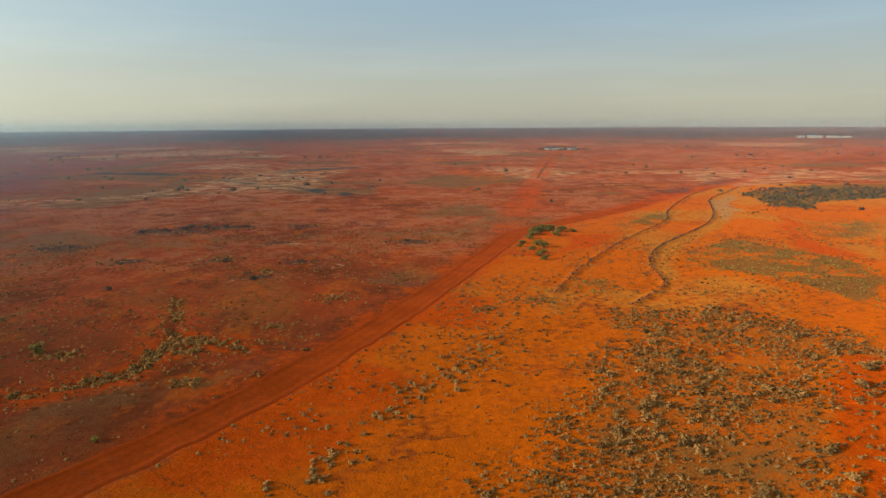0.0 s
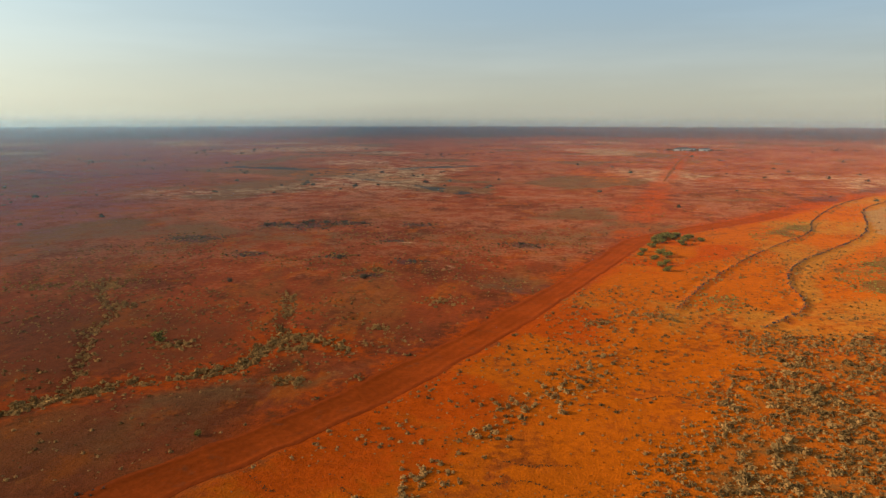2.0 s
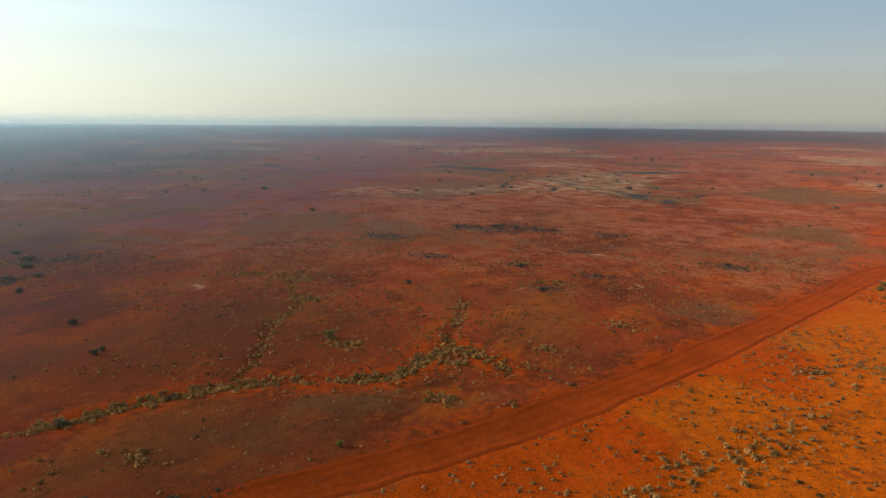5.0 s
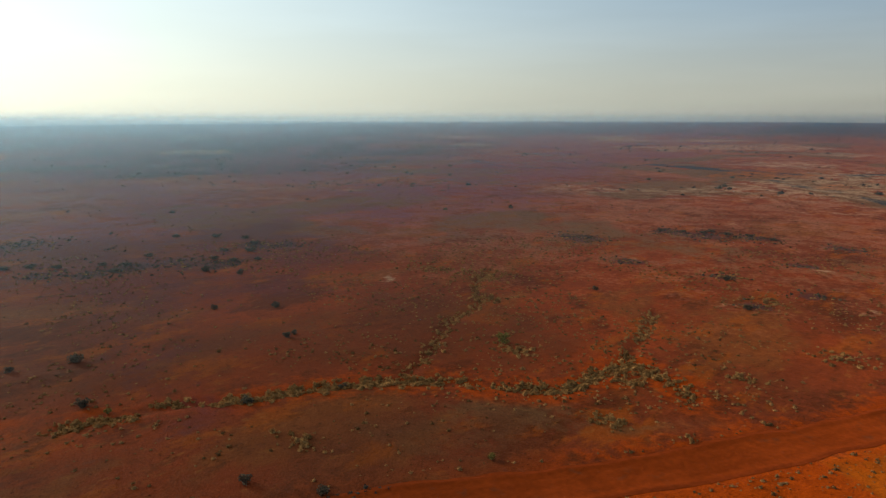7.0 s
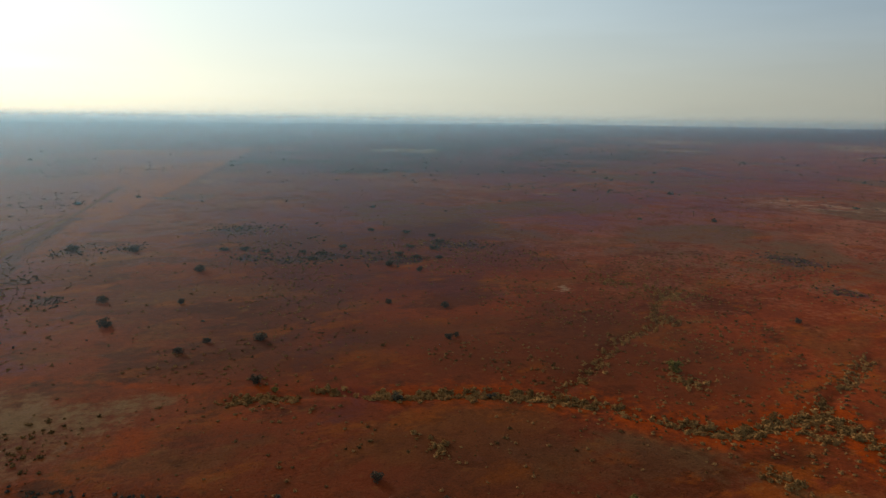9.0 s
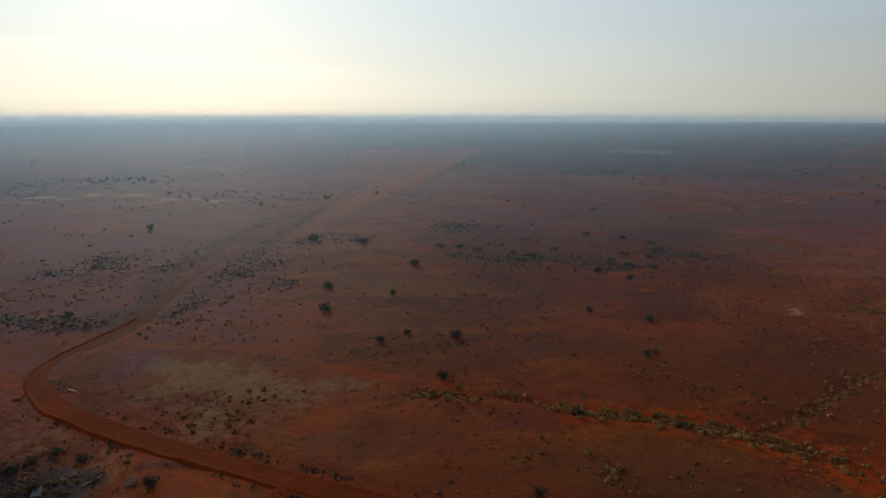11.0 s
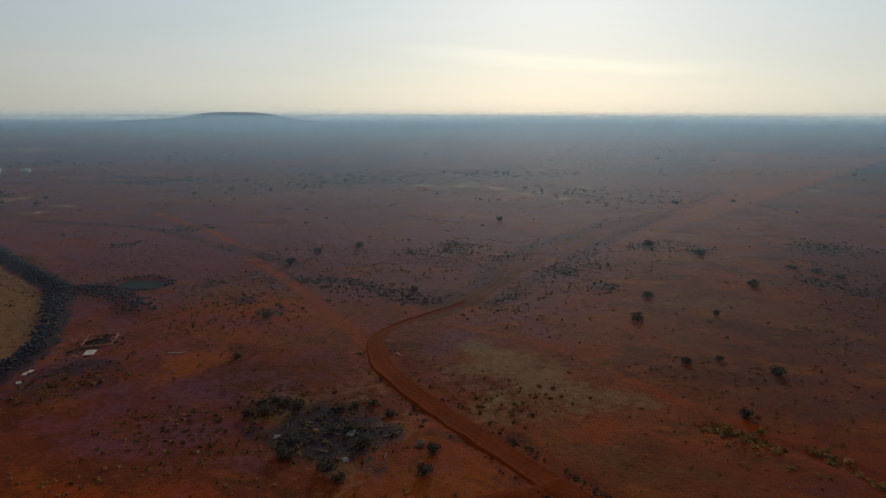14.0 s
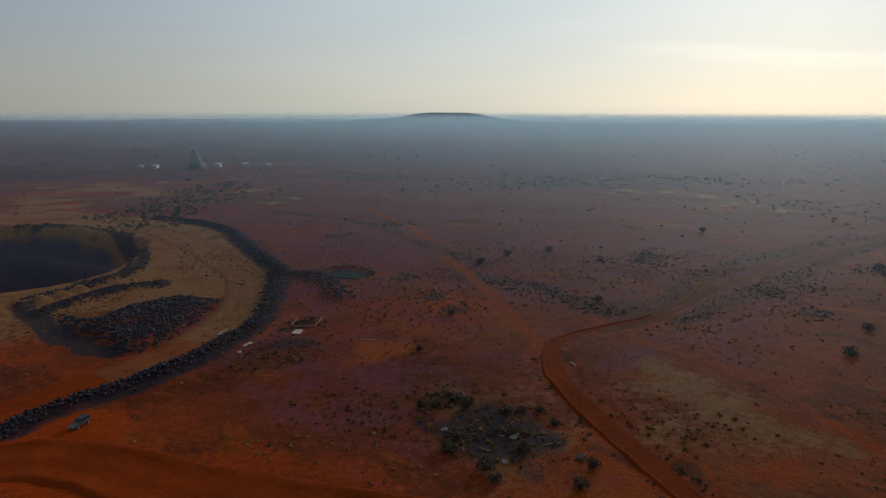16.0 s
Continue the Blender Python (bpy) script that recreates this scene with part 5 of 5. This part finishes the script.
def build_car(x, y, turn):
    car = base("car", x, y, ground_at(x, y) + 0.16, turn, label="dusty dark grey off-road wagon with roof rack parked on red dirt", category="car", kind="")
    profile = [(-2.35, 0.55), (-2.38, 1.02), (-2.3, 1.12), (0.95, 1.12), (1.05, 1.1), (2.2, 0.98), (2.36, 0.88), (2.38, 0.55), (2.2, 0.45), (-2.2, 0.45)]
    bm = bmesh.new()
    left = [bm.verts.new((px, 0.92, pz)) for px, pz in profile]
    right = [bm.verts.new((px, -0.92, pz)) for px, pz in profile]
    bm.faces.new(left)
    bm.faces.new(list(reversed(right)))
    for a in range(len(profile)):
        b = (a + 1) % len(profile)
        bm.faces.new((left[b], left[a], right[a], right[b]))
    bmesh.ops.bevel(bm, geom=list(bm.edges), offset=0.06, segments=2, affect="EDGES")
    body = part("body", bm, PAINT, car)
    cabin = [(-2.28, 1.08, 0.86), (-2.1, 1.82, 0.72), (0.2, 1.86, 0.72), (0.95, 1.1, 0.86)]
    bm = bmesh.new()
    left = [bm.verts.new((px, w, pz)) for px, pz, w in cabin]
    right = [bm.verts.new((px, -w, pz)) for px, pz, w in cabin]
    bm.faces.new(left)
    bm.faces.new(list(reversed(right)))
    for a in range(4):
        b = (a + 1) % 4
        bm.faces.new((left[b], left[a], right[a], right[b]))
    bmesh.ops.bevel(bm, geom=list(bm.edges), offset=0.07, segments=2, affect="EDGES")
    part("cabin", bm, PAINT, car)

    def pane(name, corners):
        bm = bmesh.new()
        vs = [bm.verts.new(c) for c in corners]
        face = bm.faces.new(vs)
        out = bmesh.ops.extrude_face_region(bm, geom=[face])["geom"]
        face.normal_update()
        for v in out:
            if isinstance(v, bmesh.types.BMVert):
                v.co += face.normal * 0.02
        part(name, bm, GLASS, car, "dark tinted window")
    pane("windscreen", [(0.88, -0.74, 1.22), (0.88, 0.74, 1.22), (0.29, 0.66, 1.8), (0.29, -0.66, 1.8)])
    pane("rear_window", [(-2.262, 0.7, 1.25), (-2.262, -0.7, 1.25), (-2.13, -0.62, 1.74), (-2.13, 0.62, 1.74)])
    for side in (1, -1):
        for x0, x1, x2, x3 in ((-2.1, -1.35, -1.35, -1.98), (-1.25, -0.45, -0.45, -1.25), (-0.35, 0.68, 0.12, -0.35)):
            pts = [(x0, 0.845 * side, 1.2), (x1, 0.845 * side, 1.2), (x2, 0.745 * side, 1.76), (x3, 0.745 * side, 1.76)]
            pane("side_window", pts if side < 0 else pts[::-1])
        for px in (-1.45, 1.45):
            bm = bmesh.new()
            bmesh.ops.create_cone(bm, cap_ends=True, segments=20, radius1=0.4, radius2=0.4, depth=0.26, matrix=pose(0, 0, 0, 90))
            bmesh.ops.bevel(bm, geom=[e for e in bm.edges if not e.is_boundary and len(e.link_faces[0].verts) + len(e.link_faces[1].verts) > 8],
                            offset=0.05, segments=2, affect="EDGES")
            tyre = part("wheel", bm, RUBBER, car)
            tyre.location = (px, 0.8 * side, 0.36)
            bm = bmesh.new()
            bmesh.ops.create_cone(bm, cap_ends=True, segments=16, radius1=0.23, radius2=0.2, depth=0.05, matrix=pose(0, 0.135 * side, 0, 90))
            part("rim", bm, STEEL, tyre, "grey steel rim")
        bm = bmesh.new()
        box(bm, (2.33, 0.66 * side, 0.84), (0.1, 0.36, 0.18), bevel=0.03)
        part("headlight", bm, LAMP_GLASS, car)
        bm = bmesh.new()
        box(bm, (0.75, 1.02 * side, 1.25), (0.12, 0.2, 0.16), bevel=0.03)
        part("wing_mirror", bm, RUBBER, car)
    bm = bmesh.new()
    box(bm, (2.45, 0, 0.6), (0.14, 1.8, 0.22), bevel=0.04)
    for w in (-0.4, 0.4):
        rod(bm, (2.5, w, 0.6), (2.46, w, 1.05), 0.035, 0.035, 8)
    rod(bm, (2.47, -0.55, 1.05), (2.47, 0.55, 1.05), 0.035, 0.035, 8)
    part("bull_bar", bm, STEEL, car)
    bm = bmesh.new()
    for w in (-0.62, 0.62):
        rod(bm, (-1.9, w, 1.98), (0.05, w, 1.98), 0.025, 0.025, 6)
    for k in range(8):
        px = -1.85 + k * 0.26
        rod(bm, (px, -0.62, 1.98), (px, 0.62, 1.98), 0.02, 0.02, 6)
    for px in (-1.7, -0.2):
        for w in (-0.62, 0.62):
            rod(bm, (px, w, 1.82), (px, w, 1.98), 0.02, 0.02, 6)
    part("roof_rack", bm, RUBBER, car, "black roof rack")
    return car


build_car(-40, -79, 27)

# ---- slabs, scrap and timber ----
CONCRETE = plain("pale_weathered_concrete", (0.34, 0.28, 0.23), 0.85, vary=0.2, scale=0.7, bump=0.2)
TIMBER = plain("grey_weathered_timber", (0.12, 0.09, 0.07), 0.9, vary=0.35, scale=2)
RUST = plain("rusty_sheet_iron", (0.11, 0.055, 0.035), 0.8, 0.3, vary=0.4, scale=1.5)
WHITE = plain("faded_white_sheet", (0.36, 0.32, 0.28), 0.7, vary=0.2)


def slab(x, y, w, d, turn, label, mat=CONCRETE, high=0.35):
    bm = bmesh.new()
    box(bm, (0, 0, high / 2 - 0.1), (w, d, high), bevel=0.05)
    bm.verts.ensure_lookup_table()
    for v in bm.verts:
        v.co.x += random.uniform(-0.12, 0.12)
        v.co.y += random.uniform(-0.12, 0.12)
    ob = part("slab", bm, mat)
    ob.matrix_basis = pose(x, y, ground_at(x, y), 0, 0, turn)
    return tagged(ob, label, "slab")


slab(-110, -96, 4.0, 2.6, 35, "pale broken concrete slab lying on red soil")
slab(-93, -97, 3.6, 1.4, 20, "narrow pale concrete slab lying flat", high=0.25)
slab(-88, -93, 1.5, 1.0, 60, "small pale concrete block half sunk", high=0.3)


def foundation(x, y, w, d, turn):
    """The low kerb of a vanished building."""
    ob = base("foundation", x, y, ground_at(x, y), turn, label="low reddish rectangular foundation kerb with scrub inside", category="foundation")
    for cx, cy, sx, sy in ((0, d / 2, w, 0.5), (0, -d / 2, w, 0.5), (w / 2 - 0.25, 0, 0.5, d - 0.5), (-w / 2 + 0.25, 0, 0.5, d - 0.5)):
        bm = bmesh.new()
        box(bm, (cx, cy, 0.1), (sx, sy, 0.6), bevel=0.06)
        part("kerb", bm, BRICKISH, ob)
    return ob


BRICKISH = plain("red_brown_rubble_wall", (0.24, 0.085, 0.035), 0.9, vary=0.3, bump=0.3)
foundation(-118, -102, 10.5, 8, 40)
x, y = -117 + rng.normal(0, 2.6, 40), -102 + rng.normal(0, 2.6, 40)
scatter("saltbush", x, y, sizes(len(x), 0.6, 1.6), 0.9 + 0.2 * rng.random(len(x)), 0.5 * rng.random(len(x)), 30, GREEN_LEAF, "dark green scrub inside an old foundation")


def beam(x, y, length, turn, lean, mat, name, label, thick=0.3):
    bm = bmesh.new()
    box(bm, (0, 0, 0), (length, thick, thick * 0.7), bevel=0.02)
    ob = part(name, bm, mat)
    ob.matrix_basis = pose(x, y, ground_at(x, y) + thick * 0.3 + abs(math.sin(radians(lean))) * length / 2, 0, lean, turn)
    return tagged(ob, label, name.replace("_", " "), "scrap timber")


for k, (x, y) in enumerate(((-105, -9), (-103, -8), (-99, -8), (-101, -16), (-94, 1), (-98, -2), (-92, -6), (-104, 3), (-96, 6))):
    beam(x, y, 1.8 + (k * 37 % 5) * 0.6, k * 47 % 180, 4 if k % 3 == 0 else 0, TIMBER if k % 2 else RUST, "beam",
         "dark weathered timber beam in a scrap heap" if k % 2 else "rusty iron beam in a scrap heap")
beam(-121, -75, 5.0, 120, 0, WHITE, "pole", "pale fallen timber pole on red soil", 0.25)
beam(-94, -113, 5.5, 30, 0, WHITE, "pole", "pale fallen pole beside the haul road", 0.3)
beam(-146, -18, 3.0, 60, 0, WHITE, "pole", "pale short pole lying by the track", 0.25)


x, y = -99 + rng.normal(0, 5.5, 150), -6 + rng.normal(0, 6, 150)
rock_heap("rubble_heap", x, y, sizes(len(x), 0.25, 0.9), "low heap of dark rubble and scrap on grey soil", own=60, pile=0.2)
x, y = -96 + rng.normal(0, 7, 70), -3 + rng.normal(0, 8, 70)
scatter("litter", x, y, sizes(len(x), 0.3, 0.8), 0.3 + 0.2 * rng.random(len(x)), 0.7 + 0.3 * rng.random(len(x)), 6, SALTBUSH, "pale dry litter strewn round a scrap heap", "litter")


def sheet(x, y, w, d, turn, mat, label):
    """A bent sheet of corrugated iron."""
    bm = bmesh.new()
    n = 14
    rows = [[bm.verts.new((w * (i / n - 0.5), d * (j - 0.5), 0.12 + 0.05 * (i % 2) + 0.3 * j * math.sin(i / n * 3))) for i in range(n + 1)] for j in (0, 1)]
    for i in range(n):
        bm.faces.new((rows[0][i], rows[0][i + 1], rows[1][i + 1], rows[1][i]))
    bmesh.ops.solidify(bm, geom=bm.faces[:], thickness=0.03)
    ob = part("iron_sheet", bm, mat)
    ob.matrix_basis = pose(x, y, ground_at(x, y), 0, 0, turn)
    return tagged(ob, label, "metal sheet", "scrap sheets")


for x, y, w, d, turn, mat, label in ((-101, -5, 3.2, 1.6, 20, WHITE, "pale bent corrugated sheet on grey soil"), (-96, -11, 2.6, 1.3, 80, RUST, "rusty bent corrugated sheet"),
                                     (-106, -2, 3.0, 2.0, 130, RUST, "rusty sheet lying among scrub"), (-91, 0, 1.8, 1.0, 50, WHITE, "small white sheet under a bush"),
                                     (-103, 10, 3.4, 1.8, 10, RUST, "dark rusty sheet by the road"), (-93, -18, 1.6, 1.0, 140, WHITE, "small pale sheet of scrap")):
    sheet(x, y, w, d, turn, mat, label)

# ---- the mine headframe and its sheds ----
DARK_STEEL = plain("dark_painted_steel", (0.05, 0.055, 0.065), 0.6, 0.3, vary=0.3, scale=0.4)
ROOF_IRON = plain("pale_roof_iron", (0.36, 0.36, 0.35), 0.8, 0.0, vary=0.15, scale=0.3)
GREY_IRON = plain("dull_grey_iron", (0.08, 0.075, 0.07), 0.9, vary=0.2, scale=0.3)
WALL_IRON = plain("cream_wall_iron", (0.34, 0.33, 0.3), 0.9, vary=0.15, scale=0.3)


def build_headframe(x, y, turn):
    ob = base("headframe", x, y, ground_at(x, y), turn, label="dark steel mine headframe with inclined back legs", category="headframe")
    feet, tops = [(-7.5, -7.5), (7.5, -7.5), (7.5, 7.5), (-7.5, 7.5)], [(-1.6, -1.6), (1.6, -1.6), (1.6, 1.6), (-1.6, 1.6)]
    for (a, b), (c, d) in zip(feet, tops):
        bm = bmesh.new()
        rod(bm, (a, b, -0.5), (c, d, 22), 0.55, 0.4, 6)
        part("leg", bm, DARK_STEEL, ob)
    levels = [k / 6 for k in range(7)]
    for k in range(4):
        m = (k + 1) % 4
        for u, v in zip(levels, levels[1:]):
            def spot(i, t):
                return (feet[i][0] * (1 - t) + tops[i][0] * t, feet[i][1] * (1 - t) + tops[i][1] * t, 22 * t)
            bm = bmesh.new()
            rod(bm, spot(k, u), spot(m, v), 0.22, 0.22, 5)
            rod(bm, spot(m, u), spot(k, v), 0.22, 0.22, 5)
            rod(bm, spot(k, v), spot(m, v), 0.25, 0.25, 5)
            part("brace", bm, DARK_STEEL, ob)
    for w in (-3, 3):
        bm = bmesh.new()
        rod(bm, (13, w * 1.4, -0.5), (2, w * 0.6, 21), 0.55, 0.4, 6)
        part("back_leg", bm, ROOF_IRON, ob, "pale steel inclined back leg")
    bm = bmesh.new()
    box(bm, (0, 0, 22.3), (4.2, 4.2, 2.2), bevel=0.1)
    part("winding_house", bm, DARK_STEEL, ob)
    bm = bmesh.new()
    box(bm, (0, 0, 4), (8.5, 8.5, 8.4), bevel=0.1)
    part("bin_house", bm, DARK_STEEL, ob)
    for w in (-1, 1):
        bm = bmesh.new()
        bmesh.ops.create_cone(bm, cap_ends=True, segments=20, radius1=1.7, radius2=1.7, depth=0.4, matrix=pose(0, w, 24.6, 90))
        part("sheave_wheel", bm, STEEL, ob)
    return ob


def build_shed(x, y, w, d, h, turn, label, roof=None):
    ob = base("shed", x, y, ground_at(x, y) - 0.1, turn, label=label, category="shed", group="sheds")
    for cx, cy, sx, sy in ((0, d / 2 - 0.1, w, 0.2), (0, -d / 2 + 0.1, w, 0.2), (w / 2 - 0.1, 0, 0.2, d - 0.4), (-w / 2 + 0.1, 0, 0.2, d - 0.4)):
        bm = bmesh.new()
        box(bm, (cx, cy, h / 2), (sx, sy, h))
        part("wall", bm, WALL_IRON, ob)
    bm = bmesh.new()
    rise = d * 0.14
    rows = [[bm.verts.new((px, py, pz)) for py, pz in ((-d / 2 - 0.5, h - 0.05), (0, h + rise), (d / 2 + 0.5, h - 0.05))] for px in (-w / 2 - 0.4, w / 2 + 0.4)]
    for i in range(2):
        bm.faces.new((rows[0][i], rows[1][i], rows[1][i + 1], rows[0][i + 1]))
    bmesh.ops.solidify(bm, geom=bm.faces[:], thickness=0.15)
    part("roof", bm, roof or ROOF_IRON, ob, "corrugated iron roof")
    bm = bmesh.new()
    box(bm, (w * 0.2, -d / 2 - 0.02, 1.5), (min(4, w * 0.3), 0.08, 3))
    part("door", bm, DARK_STEEL, ob)
    return ob


build_headframe(-377, -673, 150)
for x, y, w, d, h, turn in ((-408, -676, 26, 8, 4, 55), (-396, -690, 18, 7, 3.5, 62), (-437, -660, 20, 7, 3.5, 58), (-352, -722, 18, 7, 3.5, 55), (-340, -735, 10, 6, 3, 60), (-455, -640, 12, 6, 3, 50)):
    build_shed(x, y, w, d, h, turn, "pale iron mine shed beside the headframe")
for x, y, w, d, h, turn in ((214, 1350, 18, 9, 4, -8), (236, 1362, 22, 9, 4, -6), (258, 1348, 16, 8, 4, -12), (228, 1384, 20, 9, 4, -5), (268, 1376, 14, 8, 4, 0)):
    build_shed(x, y, w, d, h, turn, "grey iron shed in a small far settlement", GREY_IRON)
x, y = 240 + rng.normal(0, 30, 160), 1365 + rng.normal(0, 22, 160)
scatter("scrub", x, y, sizes(len(x), 2.5, 6), 0.8 + 0.3 * rng.random(len(x)), 0.5 * rng.random(len(x)), 10, GREEN_LEAF, "dark trees round a small far settlement", "trees")
for x, y, w, d, h, turn in ((1160, 2095, 42, 14, 6, -28), (1205, 2075, 36, 14, 5, -30), (1238, 2060, 28, 12, 5, -32), (1128, 2118, 22, 12, 5, -25)):
    build_shed(x, y, w, d, h, turn, "white works building at the edge of a far town")

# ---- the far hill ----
HILL_ROCK = plain("blue_grey_hill_scrub", (0.08, 0.085, 0.09), 0.95, vary=0.2, scale=0.01, bump=0.1, gloss=0.0)
gx, gy = np.meshgrid(np.linspace(-1000, 1000, 120), np.linspace(-300, 300, 40), indexing="ij")
rise = 12 * np.exp(-((gx - 25) / 170) ** 4) * (0.85 + 0.3 * fbm(gx, gy, 90, 4)) + 45 * np.exp(-((gx + 20) / 460) ** 2) * (0.8 + 0.4 * fbm(gx, gy, 170, 4))
rise = rise + 9 * np.exp(-((gx + 800) / 170) ** 2)
gz = 4 + rise * np.exp(-(gy / 150) ** 2)
i, j = np.meshgrid(np.arange(119), np.arange(39), indexing="ij")
hill_mesh = mesh_from("hill", np.stack([gx, gy, gz], -1).reshape(-1, 3), np.stack([i * 40 + j, (i + 1) * 40 + j, (i + 1) * 40 + j + 1, i * 40 + j + 1], -1).reshape(-1, 4))
hill_mesh.polygons.foreach_set("use_smooth", np.ones(len(hill_mesh.polygons), bool))
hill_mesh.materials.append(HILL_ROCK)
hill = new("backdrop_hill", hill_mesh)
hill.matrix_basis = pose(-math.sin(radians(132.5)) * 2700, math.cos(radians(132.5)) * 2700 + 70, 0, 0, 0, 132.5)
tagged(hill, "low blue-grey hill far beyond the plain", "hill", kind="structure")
